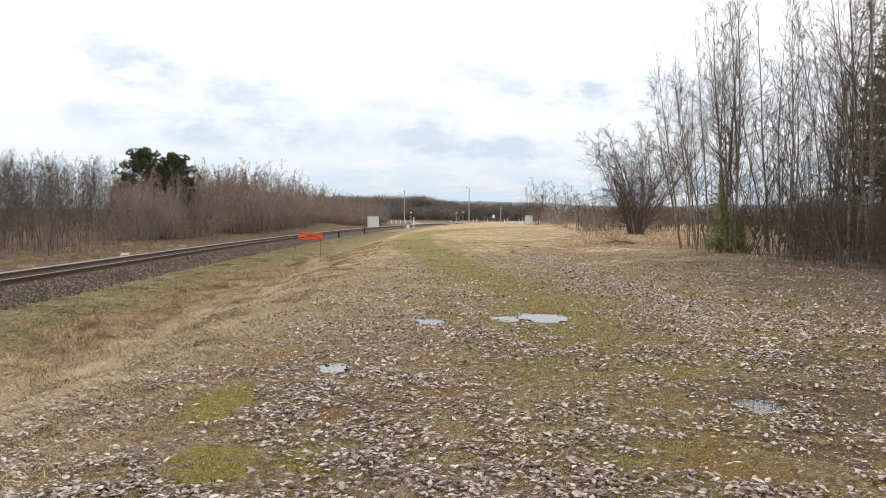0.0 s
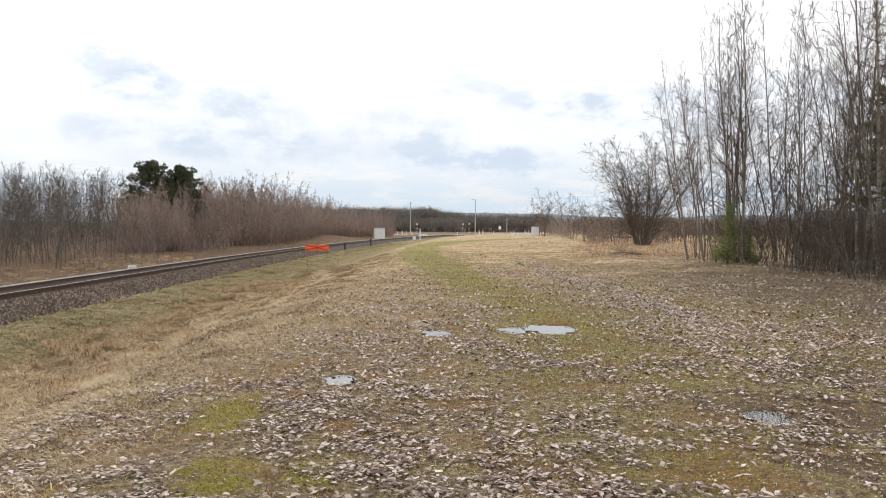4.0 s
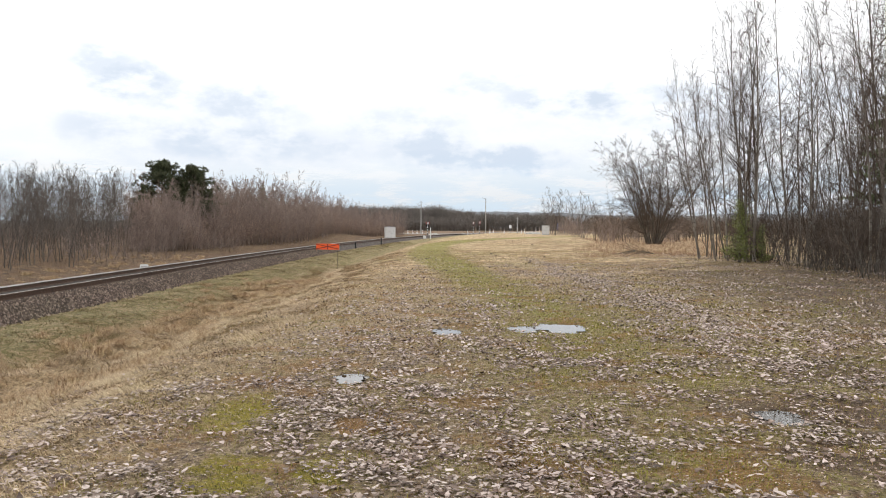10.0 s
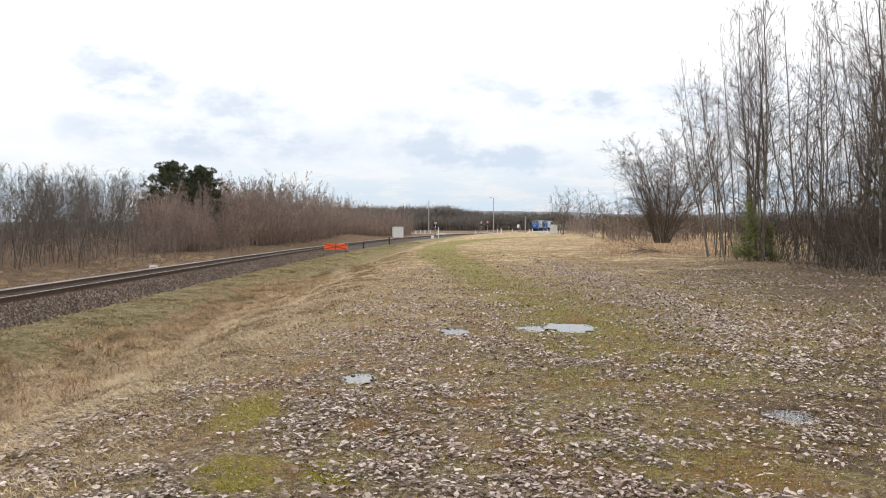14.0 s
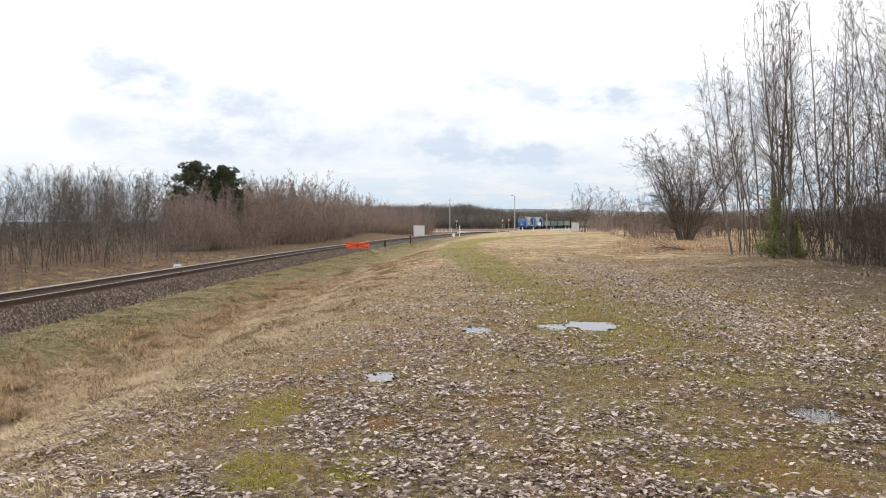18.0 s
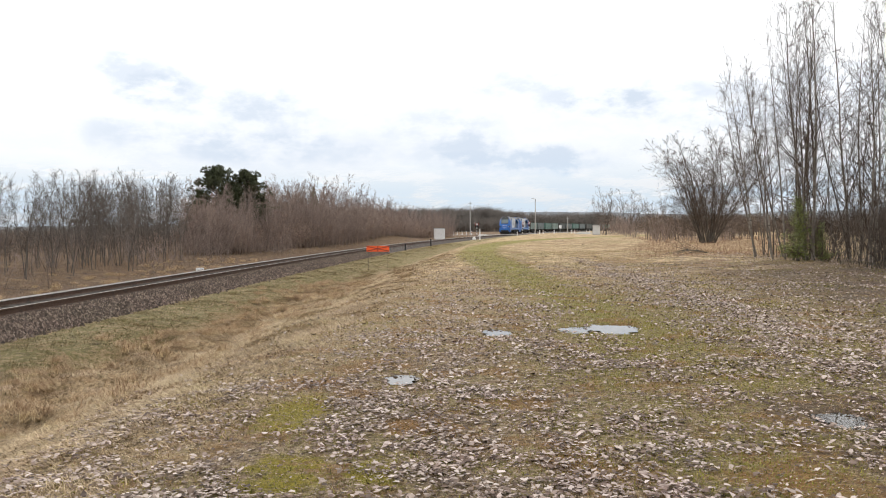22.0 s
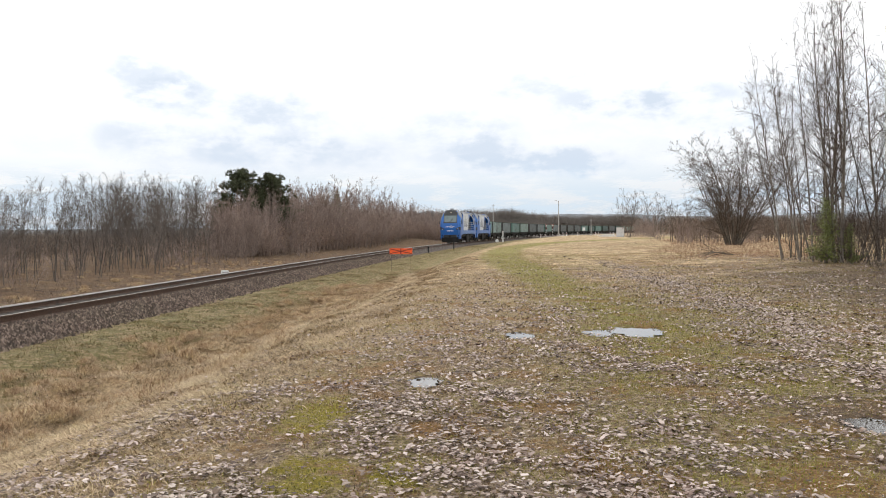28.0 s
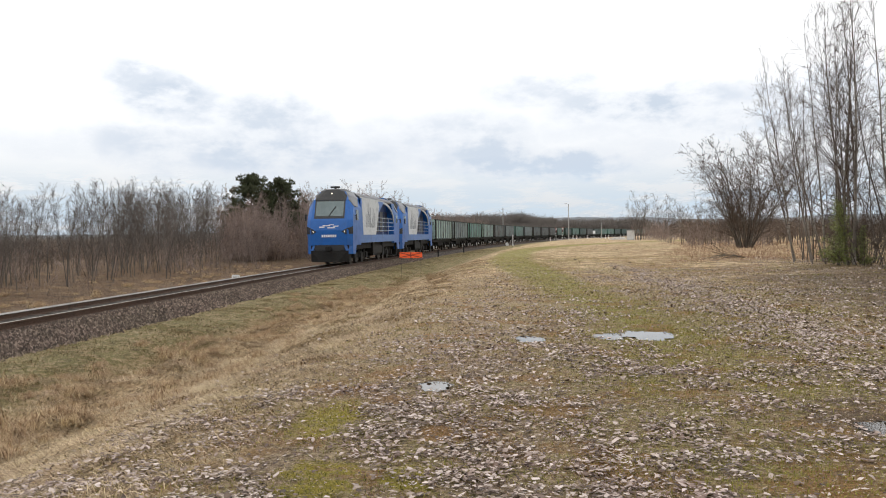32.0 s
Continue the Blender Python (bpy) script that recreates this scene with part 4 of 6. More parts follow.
def build_far_woods():
    r = np.random.default_rng(51)
    # behind the crossing
    spots, hs = [], []
    for _ in range(720):
        y = r.uniform(395, 470)
        u = r.uniform(-0.17, 0.045)
        spots.append((u * y, y))
        hs.append(r.uniform(11.5, 15.0) * (1.0 - 0.2 * max(0, u) / 0.045))
    for _ in range(460):
        y = r.uniform(370, 396)
        spots.append((r.uniform(-0.17, 0.045) * y, y))
        hs.append(r.uniform(4.5, 8.5))
    woodland("far_woods", spots, hs, M_WOODS, "distant leafless grey-brown woods behind the level crossing", 52, 1.3, 96, 0.0052)
    spots, hs = [], []
    for _ in range(700):
        y = r.uniform(420, 500)
        u = r.uniform(0.03, 0.16)
        spots.append((u * y, y))
        hs.append(r.uniform(7.5, 12))
    woodland("far_woods", spots, hs, M_WOODS, "distant leafless brown woods beyond the railway bend", 53)
    # belt in front of the bend, past the crossing
    spots, hs = [], []
    for _ in range(420):
        y = r.uniform(230, 300)
        u = r.uniform(0.155, 0.42)
        spots.append((u * y, y))
        hs.append(r.uniform(3.0, 6.5))
    woodland("tree_belt", spots, hs, M_WOODS, "belt of leafless scrub and trees along the meadow", 54)
    # brushwood behind the willow and the grove
    spots, hs = [], []
    for _ in range(460):
        y = r.uniform(92, 150)
        spots.append(((0.2 + 0.36 * r.random()) * y, y))
        hs.append(r.uniform(1.6, 4.2))
    woodland("brushwood", spots, hs, M_BRAMBLE, "dark leafless brushwood behind the willow and the grove", 58, 1.3, 60)
    # beyond the left hedge
    spots, hs = [], []
    for _ in range(900):
        a = -0.72 + 0.5 * r.random() ** 0.8
        d = r.uniform(150, 230)
        spots.append((d * math.sin(a), d * math.cos(a)))
        hs.append(r.uniform(2.0, 3.0) * (1 + 1.6 * max(0.0, a + 0.55)))
    woodland("far_woods", spots, hs, M_WOODS, "distant low leafless woods behind the hedge", 55)
    spots, hs = [], []
    for _ in range(1200):
        x, y = r.uniform(-75, -24.5), r.uniform(10, 120)
        if x / y > -0.95:
            spots.append((x, y))
            hs.append(r.uniform(1.2, 2.0))
    woodland("bramble_thicket", spots, hs, M_BRAMBLE, "low dense brown thicket filling the ground behind the hedge", 56, 2.6, 44)
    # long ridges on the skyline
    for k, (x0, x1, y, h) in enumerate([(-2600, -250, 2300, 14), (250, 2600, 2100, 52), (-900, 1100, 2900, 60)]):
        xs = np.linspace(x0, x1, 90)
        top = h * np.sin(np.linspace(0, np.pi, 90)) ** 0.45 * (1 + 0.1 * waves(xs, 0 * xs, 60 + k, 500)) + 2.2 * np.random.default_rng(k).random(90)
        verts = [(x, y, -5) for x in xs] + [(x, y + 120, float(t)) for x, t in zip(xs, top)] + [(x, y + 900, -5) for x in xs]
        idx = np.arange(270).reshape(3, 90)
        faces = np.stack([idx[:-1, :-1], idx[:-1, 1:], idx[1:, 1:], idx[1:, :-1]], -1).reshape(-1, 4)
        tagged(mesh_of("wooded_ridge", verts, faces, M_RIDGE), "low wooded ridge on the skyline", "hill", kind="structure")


# ---------------------------------------------------------------- litter and grass
def build_leaves():
    n = 600000
    y = 3.6 + 44 * rng.random(n) ** 1.75
    x = -4.6 + (10.5 + 0.36 * y) * rng.random(n) + 0.035 * y
    d = off_track(x, y)
    clump = 0.5 + 0.6 * lumps(x, y, 70, 1.3) + 0.8 * lumps(x, y, 71, 0.28)
    side = x - lane_x(y)
    lane = np.exp(-((side + 0.35 * waves(y, y * 0, 72, 7)) / (0.75 + 0.012 * y)) ** 2)
    rut = np.exp(-((x - 4.6 - 0.12 * waves(y, y * 0, 74, 9)) / 0.55) ** 2) * np.clip((y - 11) / 4, 0, 1)
    close = np.clip((12 - y) / 5, 0, 1)
    thick = 0.09 + (0.52 + 0.2 * close) * np.clip(clump - 0.04 - 0.1 * close, 0, 1.3) + 0.75 * rut - (0.3 + 0.1 * np.clip((y - 9) / 4, 0, 1)) * lane * (0.6 + 0.8 * np.clip(0.5 + lumps(x, y, 75, 0.8), 0, 1)) * np.clip((y - 2) / 8, 0.25, 1) - 0.75 * np.clip((11.6 - d) / 2.6, 0, 1) * np.clip((y - 5) / 6, 0.2, 1)
    thick = thick * (1 - np.clip((y - 18) / 24, 0, 0.85) * np.clip((1.6 - x + lumps(x, y, 76, 2.0)) / 4, 0, 1))
    thick = thick * (1 - 0.3 * np.clip((y - 11) / 6, 0, 1)) * (1 - 0.4 * np.clip((0.8 - x) / 2, 0, 1) * np.clip((y - 7) / 4, 0, 1))
    thick = thick - 0.9 * np.clip((y + 3 * lumps(x, y, 73, 3.0) - 33) / 12, 0, 1) * np.clip((11 - x) / 4, 0, 1)
    thick = thick - 0.13 * np.clip((x - 6.0) / 3, 0, 1) - 0.13 * np.clip((x - 2.3) / 0.8, 0, 1) * np.clip((9.5 - y) / 2.5, 0, 1)
    for cx, cy, ax, ay in ((-1.7, 6.7, 0.28, 0.7), (-1.35, 5.0, 0.28, 0.4), (1.95, 5.05, 0.42, 0.5), (-0.72, 6.2, 0.15, 0.2)):
        thick = thick - 0.7 * np.exp(-(((x - cx) / ax) ** 2 + ((y - cy) / ay) ** 2) ** 2)
    keep = (rng.random(n) < np.clip(thick, 0.03, 1)) & (d > 8.4) & ((puddle_depth(x, y) < 0.25) | (rng.random(n) < np.where((x > 2.4) & (y < 8), 0.85, 0.05)))
    x, y = x[keep], y[keep]
    tones = [(0.045, 0.027, 0.018), (0.11, 0.07, 0.05), (0.22, 0.16, 0.13), (0.38, 0.315, 0.285), (0.52, 0.445, 0.41), (0.71, 0.64, 0.625)]
    mat = scatter_mat("dead_leaves", tones, 0.7)
    pale = scatter_mat("dry_leaf_litter", [(0.1, 0.066, 0.05), (0.22, 0.165, 0.135), (0.36, 0.3, 0.27), (0.5, 0.43, 0.4), (0.7, 0.635, 0.62)], 0.7)
    six = np.array([(-1, 0), (-0.45, 0.85), (0.4, 0.75), (1, 0), (0.4, -0.75), (-0.45, -0.85)])
    four = np.array([(-1, 0), (0.1, 0.85), (1, 0), (0.0, -0.85)])
    for name, pick, shape, tri, label in (
            ("fallen_leaves", y < 11, six, [(0, 1, 5), (1, 2, 4), (1, 4, 5), (2, 3, 4)], "pale grey-brown dead leaves scattered over the verge"),
            ("leaf_litter", y >= 11, four, [(0, 1, 3), (1, 2, 3)], "thin litter of pale dead leaves farther along the verge")):
        lx, ly = x[pick], y[pick]
        n, k = len(lx), len(shape)
        ln = (0.008 + 0.022 * rng.random(n) ** 1.4) * (1 + np.clip((ly - 7) / 14, 0, 0.42))
        wd = ln * rng.uniform(0.5, 0.95, n)
        curl, fold = rng.uniform(-0.3, 0.6, n), rng.uniform(-0.4, 0.7, n)
        steep = 0.15 + 0.12 * np.clip((ly - 7) / 9, 0, 1)
        jag = 1 + 0.22 * rng.standard_normal((n, k))
        px = shape[None, :, 0] * ln[:, None] * jag
        py = shape[None, :, 1] * wd[:, None] * jag
        pz = curl[:, None] * np.abs(py) + fold[:, None] * 0.5 * px * np.abs(px) / ln[:, None]
        a, tx, ty = rng.uniform(0, 6.28, n)[:, None], rng.normal(0, 1, n)[:, None] * steep[:, None], rng.normal(0, 1, n)[:, None] * steep[:, None]
        wx = px * np.cos(a) - py * np.sin(a)
        wy = px * np.sin(a) + py * np.cos(a)
        wz = pz + wx * tx + wy * ty
        z = land(lx, ly) + 0.006 + rng.uniform(0, 0.03, n)
        verts = np.stack([wx + lx[:, None], wy + ly[:, None], wz + z[:, None]], -1)
        faces = (np.arange(n)[:, None, None] * k + np.array(tri)[None]).reshape(-1, 3)
        tagged(mesh_of(name, verts, faces, mat if k == 6 else pale), label, "leaves", kind="stuff")


def build_crumbs():
    """Bits of broken leaf, bark and stalk between the leaves."""
    n = 100000
    y = 3.6 + 12 * rng.random(n) ** 1.6
    x = -4.4 + (9.5 + 0.4 * y) * rng.random(n)
    ok = (off_track(x, y) > 8.4) & (puddle_depth(x, y) < 0.25)
    x, y = x[ok], y[ok]
    n = len(x)
    a = rng.uniform(0, 6.28, n)[:, None]
    ln = rng.uniform(0.004, 0.016, n)[:, None]
    wd = ln * rng.uniform(0.2, 0.7, n)[:, None]
    sx, sy = np.array([-1, 0.2, 1, -0.1])[None] * ln, np.array([0, 0.9, 0.1, -0.8])[None] * wd
    px, py = sx * np.cos(a) - sy * np.sin(a), sx * np.sin(a) + sy * np.cos(a)
    pz = px * rng.normal(0, 0.5, n)[:, None] + (land(x, y) + rng.uniform(0.002, 0.02, n))[:, None]
    faces = (np.arange(n)[:, None, None] * 4 + np.array([(0, 1, 3), (1, 2, 3)])[None]).reshape(-1, 3)
    mat = scatter_mat("leaf_crumbs", [(0.03, 0.02, 0.014), (0.09, 0.055, 0.034), (0.2, 0.13, 0.08), (0.38, 0.29, 0.21), (0.58, 0.5, 0.43)], 0.85)
    tagged(mesh_of("leaf_crumbs", np.stack([px + x[:, None], py + y[:, None], pz], -1), faces, mat), "crumbled leaf and bark bits on the verge", "litter", kind="stuff")


def blades(name, x, y, length, lean, comb, mat, label, thick=1.0):
    """Thin grass blades; comb turns them about one way that wanders over the ground."""
    n = len(x)
    z = land(x, y)
    a = rng.uniform(0, 6.28, n) if comb is None else comb + 1.1 * waves(x, y, 33, 1.8) + rng.normal(0, 0.65, n)
    lx, ly = np.cos(a) * lean, np.sin(a) * lean
    length = length * (0.5 + 0.5 * np.clip(y / 12, 0, 1))
    w = thick * (0.0016 + 0.003 * rng.random(n)) * (0.6 + 0.6 * np.clip(y / 20, 0, 1))
    sx, sy = -np.sin(a) * w, np.cos(a) * w
    p0 = np.stack([x - sx, y - sy, z - 0.01], -1)
    p1 = np.stack([x + sx, y + sy, z - 0.01], -1)
    up = length / np.sqrt(1 + lx ** 2 + ly ** 2)
    m = np.stack([x + lx * 0.4 * up, y + ly * 0.4 * up, z + 0.65 * up], -1)
    t = np.stack([x + lx * up * 1.1, y + ly * up * 1.1, z + 0.8 * up], -1)
    off = np.stack([sx * 0.8, sy * 0.8, 0 * sx], -1)
    verts = np.stack([p0, p1, m + off, m - off, t], 1)
    tri = np.array([(0, 1, 2), (0, 2, 3), (3, 2, 4)])
    faces = (np.arange(n)[:, None, None] * 5 + tri[None]).reshape(-1, 3)
    tagged(mesh_of(name, verts, faces, mat), label, "grass", kind="stuff")


def strip(n, y0, y1, power, d0, d1, ragged):
    """Places along the track between two lines of ragged course."""
    y = y0 + (y1 - y0) * rng.random(n) ** power
    d = d0 + (d1 - d0) * rng.random(n) + ragged * rng.standard_normal(n)
    x = TRACK_X + d + np.clip(y - BEND_Y, 0, 99) ** 2 / (2 * BEND_R)
    d = d + 0.35 * lumps(x, y, 34, 1.6)
    x = x + 0.35 * lumps(x, y, 34, 1.6)
    ok = (x / y > -0.86) & (d > 2.3 + 0.3 * rng.random(n)) | (x / y > -0.86) & (d < -3)
    clump = rng.random(n) < np.clip(0.6 + 0.7 * lumps(x, y, 35, 0.6), 0.15, 1)
    ok &= clump
    return x[ok], y[ok]


def build_grass():
    straw = scatter_mat("straw_blades", [(0.17, 0.12, 0.065), (0.34, 0.26, 0.15), (0.5, 0.405, 0.25), (0.68, 0.57, 0.39)], 0.85)
    green = scatter_mat("green_blades", [(0.08, 0.075, 0.025), (0.2, 0.175, 0.065), (0.36, 0.295, 0.15), (0.54, 0.44, 0.27)], 0.85)
    fresh = scatter_mat("moss_blades", [(0.11, 0.12, 0.008), (0.21, 0.215, 0.014), (0.31, 0.295, 0.025), (0.4, 0.36, 0.07)], 0.85)
    rust = scatter_mat("rust_blades", [(0.08, 0.042, 0.02), (0.22, 0.118, 0.05), (0.34, 0.2, 0.095), (0.45, 0.31, 0.175)], 0.85)
    brown = scatter_mat("brown_blades", [(0.05, 0.03, 0.018), (0.11, 0.07, 0.042), (0.2, 0.135, 0.083), (0.31, 0.23, 0.15)], 0.85)
    ditch = scatter_mat("ditch_blades", [(0.2, 0.125, 0.07), (0.3, 0.2, 0.115), (0.42, 0.3, 0.18), (0.52, 0.41, 0.26)], 0.85)
    reed = scatter_mat("reed_blades", [(0.2, 0.115, 0.07), (0.33, 0.205, 0.13), (0.44, 0.3, 0.2)], 0.85)
    x, y = strip(225000, 3.3, 52, 1.7, 5.3, 10.1, 0.4)
    k = len(x)
    blades("straw_grass", x, y, rng.uniform(0.06, 0.22, k), rng.uniform(1.6, 5.0, k), 3.6, straw, "matted dry straw grass on the ditch slope", 1.5)
    x, y = strip(90000, 8, 120, 1.9, 2.5, 5.2, 0.3)
    k = len(x)
    blades("green_grass", x, y, rng.uniform(0.05, 0.2, k), rng.uniform(1.4, 4.5, k), 5.2, green, "short green and straw grass beside the ballast", 1.3)
    x, y = strip(15000, 7, 38, 1.4, 5.0, 6.8, 0.3)
    k = len(x)
    blades("rust_grass", x, y, rng.uniform(0.08, 0.24, k), rng.uniform(1.2, 4.0, k), 5.0, ditch, "rust-brown dry grass in the ditch")
    # sparse tufts on the open verge
    n = 440000
    y = 3.6 + 50 * rng.random(n) ** 1.9
    x = -4.4 + (9 + 0.4 * y) * rng.random(n)
    lane = np.exp(-((x - lane_x(y)) / (0.9 + 0.012 * y)) ** 2)
    spot = np.zeros(n)
    for cx, cy, ax, ay in ((-1.7, 6.7, 0.28, 0.7), (-1.35, 5.0, 0.28, 0.42), (2.7, 9.0, 0.35, 0.7), (-0.75, 5.0, 0.2, 0.3), (1.35, 8.2, 0.3, 0.5)):
        spot = np.maximum(spot, np.exp(-((x - cx) / ax) ** 2 - ((y - cy) / ay) ** 2))
    tuft = 0.5 + 0.7 * lumps(x, y, 90, 0.9) + 0.4 * lumps(x, y, 91, 0.25) + 0.4 * lane * np.clip((y - 5) / 9, 0.1, 1) + 0.6 * spot
    ok = (rng.random(n) < np.clip(tuft, 0.08, 1)) & (puddle_depth(x, y) < 0.2)
    x, y, lane, spot = x[ok], y[ok], lane[ok], spot[ok]
    hue = rng.random(len(x)) + 0.75 * lumps(x, y, 92, 0.9) - 0.5 * lane * np.clip((y - 3) / 8, 0.1, 1) - 0.9 * spot - 0.33 * np.clip((x - 0.3) / 1.2, 0, 1) * np.clip((9 - x) / 3, 0, 1) + 0.25 * np.clip((0.4 - x) / 2, 0, 1) * np.clip((y - 6) / 5, 0, 1)
    for name, pick, mat, label in (("moss", hue < 0.34, fresh, "short yellow-green moss and grass among dead leaves"), ("verge_stubble", (hue >= 0.34) & (hue < 0.68), rust, "rust-brown dead stubble on the verge"),
                                   ("verge_straw", hue >= 0.68, straw, "sparse dry grass growing through dead leaves")):
        k = int(pick.sum())
        blades(name, x[pick], y[pick], rng.uniform(0.016, 0.07, k), rng.uniform(0.5, 2.6, k), None, mat, label)
    n = 34000
    y = 20 + 75 * rng.random(n) ** 1.4
    x = -4.0 + (7.0 + 0.16 * y) * rng.random(n)
    blades("meadow_grass", x, y, rng.uniform(0.03, 0.1, n), rng.uniform(0.8, 3.0, n), None, straw, "dry straw grass of the open meadow", 1.8)
    # beyond the track, and reeds by the grove
    x, y = strip(46000, 20, 100, 1.3, -3.4, -13, 0.3)
    k = len(x)
    blades("dry_grass", x, y, rng.uniform(0.06, 0.26, k), rng.uniform(0.9, 3.2, k), None, brown, "dry brown grass beyond the railway", 1.2)
    n = 15000
    y = 40 + 75 * rng.random(n)
    x = (0.175 + 0.22 * rng.random(n)) * y + 1.5 + 1.2 * waves(y, y * 0, 36, 9)
    blades("reeds", x, y, rng.uniform(0.15, 0.55, n), rng.uniform(0.4, 1.8, n), None, reed, "tall dry reddish reeds in the meadow", 1.6)


def build_tussocks():
    """Clumps of matted dead grass hanging over the edge of the ditch."""
    r = np.random.default_rng(67)
    mat = scatter_mat("tussock_blades", [(0.22, 0.145, 0.08), (0.4, 0.285, 0.165), (0.55, 0.43, 0.265), (0.68, 0.56, 0.37)], 0.9)
    kinds = []
    for k in range(5):
        n = 420
        a, ln = r.uniform(0, 6.28, n), r.uniform(0.18, 0.46, n)
        px, py = r.normal(0, 0.09, n), r.normal(0, 0.13, n)
        a = np.where(r.random(n) < 0.6, r.normal(0.3, 0.7, n), a)
        out, up = ln * r.uniform(0.5, 0.95, n), ln * r.uniform(0.1, 0.5, n)
        w = 0.0035
        sx, sy = -np.sin(a) * w, np.cos(a) * w
        mid = np.stack([px + 0.55 * out * np.cos(a), py + 0.55 * out * np.sin(a), up], -1)
        tip = np.stack([px + out * np.cos(a), py + out * np.sin(a), up * r.uniform(-0.5, 0.7, n)], -1)
        off = np.stack([sx, sy, 0 * sx], -1)
        foot = np.stack([px, py, 0 * px - 0.03], -1)
        verts = np.stack([foot - off, foot + off, mid + off, mid - off, tip], 1)
        faces = (np.arange(n)[:, None, None] * 5 + np.array([(0, 1, 2), (0, 2, 3), (3, 2, 4)])[None]).reshape(-1, 3)
        kinds.append(tagged(mesh_of("grass_tussock", verts, faces, mat), "matted rust-brown tussock of dead grass in the ditch", "grass tussock"))
    for i in range(170):
        y = 7.5 + 30 * r.random() ** 1.3
        d = r.choice([4.9, 5.2, 6.3, 7.8]) + r.normal(0, 0.4)
        plant_at(kinds[i % 5], TRACK_X + d + max(0.0, y - BEND_Y) ** 2 / (2 * BEND_R), y, r.normal(10, 40), r.uniform(0.5, 1.1), "tussocks in the ditch", sink=0.02)
    for i in range(90):
        y = 17 + 40 * r.random() ** 1.2
        plant_at(kinds[i % 5], TRACK_X - 3.6 - 4.5 * r.random() ** 1.3, y, r.uniform(0, 360), r.uniform(0.5, 1.2), "tussocks beyond the railway",
                 "dry brown grass tussock on the ground beyond the railway", 0.02)


def build_molehills():
    r = np.random.default_rng(66)
    src = None
    for k in range(26):
        y = r.uniform(26, 110)
        x = r.uniform(-2.5, 3 + 0.13 * y)
        if src is None:
            pts = [(0.1 * c * math.cos(a), 0.1 * c * math.sin(a), h) for c, h in ((1.0, -0.03), (0.7, 0.025), (0.3, 0.045)) for a in r.uniform(0, 6.28, 9)]
            src = ob = tagged(part("molehill", hull(bmesh.new(), pts), M_SOIL), "small dark molehill of fresh earth in the grass", "molehill", "molehills")
        else:
            ob = copy_thing(src, pose(0, 0, 0))
        ob.matrix_basis = pose(x, y, float(land(x, y)), 0, 0, r.uniform(0, 360))


def build_fallen_branch():
    r = np.random.default_rng(61)
    top = tagged(new("fallen_branch"), "dead bare branch lying at the edge of the verge", "branch")
    lines = []
    main = bent(r, (0, 0, 0.1), (-1, 0.1, 0.1), 1.9, 6, 0.06)
    lines.append((main, np.linspace(0.024, 0.008, 7)))
    for i in range(22):
        p = main[r.integers(0, 4)] + r.normal(0, 0.12, 3) * (1, 1, 0.3)
        side = bent(r, p, side_way(r, main[-1] - main[0], r.uniform(0.25, 0.85)) * (1, 1, 0.7), r.uniform(0.6, 1.7), 4, 0.09)
        tubes("side_branch", [(side, np.linspace(0.011, 0.004, 5))], M_BARK, top, 4)
    tubes("bough", lines, M_BARK, top, 5)
    top.location = (11.2, 40.5, float(land(11.2, 40.5)) + 0.05)
    return top


# ---------------------------------------------------------------- crossing and lineside things
def put(ob, x, y, turn=0.0, sink=0.05):
    ob.matrix_basis = pose(x, y, float(land(x, y)) - sink, 0, 0, turn)
    return ob


def relay_hut(w, h, label, paint):
    hut = tagged(new("relay_hut"), label, "hut")
    part("wall", box(bmesh.new(), -w / 2, w / 2, -w * 0.4, w * 0.4, 0.12, h, 0.02), paint, hut)
    part("plinth", box(bmesh.new(), -w / 2 - 0.04, w / 2 + 0.04, -w * 0.42, w * 0.42, -0.3, 0.16), M_CONCRETE, hut, "grey concrete plinth")
    part("roof", prism(bmesh.new(), [(-w / 2 - 0.1, h), (w / 2 + 0.1, h), (w / 2 + 0.1, h + 0.08), (0, h + 0.16), (-w / 2 - 0.1, h + 0.08)], -w * 0.46, w * 0.46), M_STEEL, hut, "low grey metal roof")
    door = part("door", box(bmesh.new(), -0.4, 0.4, -w * 0.4 - 0.025, -w * 0.4, 0.2, h - 0.15, 0.008), paint, hut)
    part("handle", box(bmesh.new(), 0.28, 0.34, -w * 0.4 - 0.06, -w * 0.4 - 0.02, 0.95, 1.1), M_BLACK, door, "black handle")
    return hut


def bollard():
    b = tagged(new("bollard"), "white round-topped guard post with a dark band by the road", "bollard", "guard posts at the crossing")
    bm = rod(bmesh.new(), (0, 0, -0.2), (0, 0, 1.05), 0.11, 0.1, 10)
    rod(bm, (0, 0, 1.05), (0, 0, 1.12), 0.1, 0.04, 10)
    part("post", bm, M_WHITE, b)
    part("band", rod(bmesh.new(), (0, 0, 0.72), (0, 0, 0.82), 0.112, 0.112, 10), M_RED, b, "red reflective band")
    return b


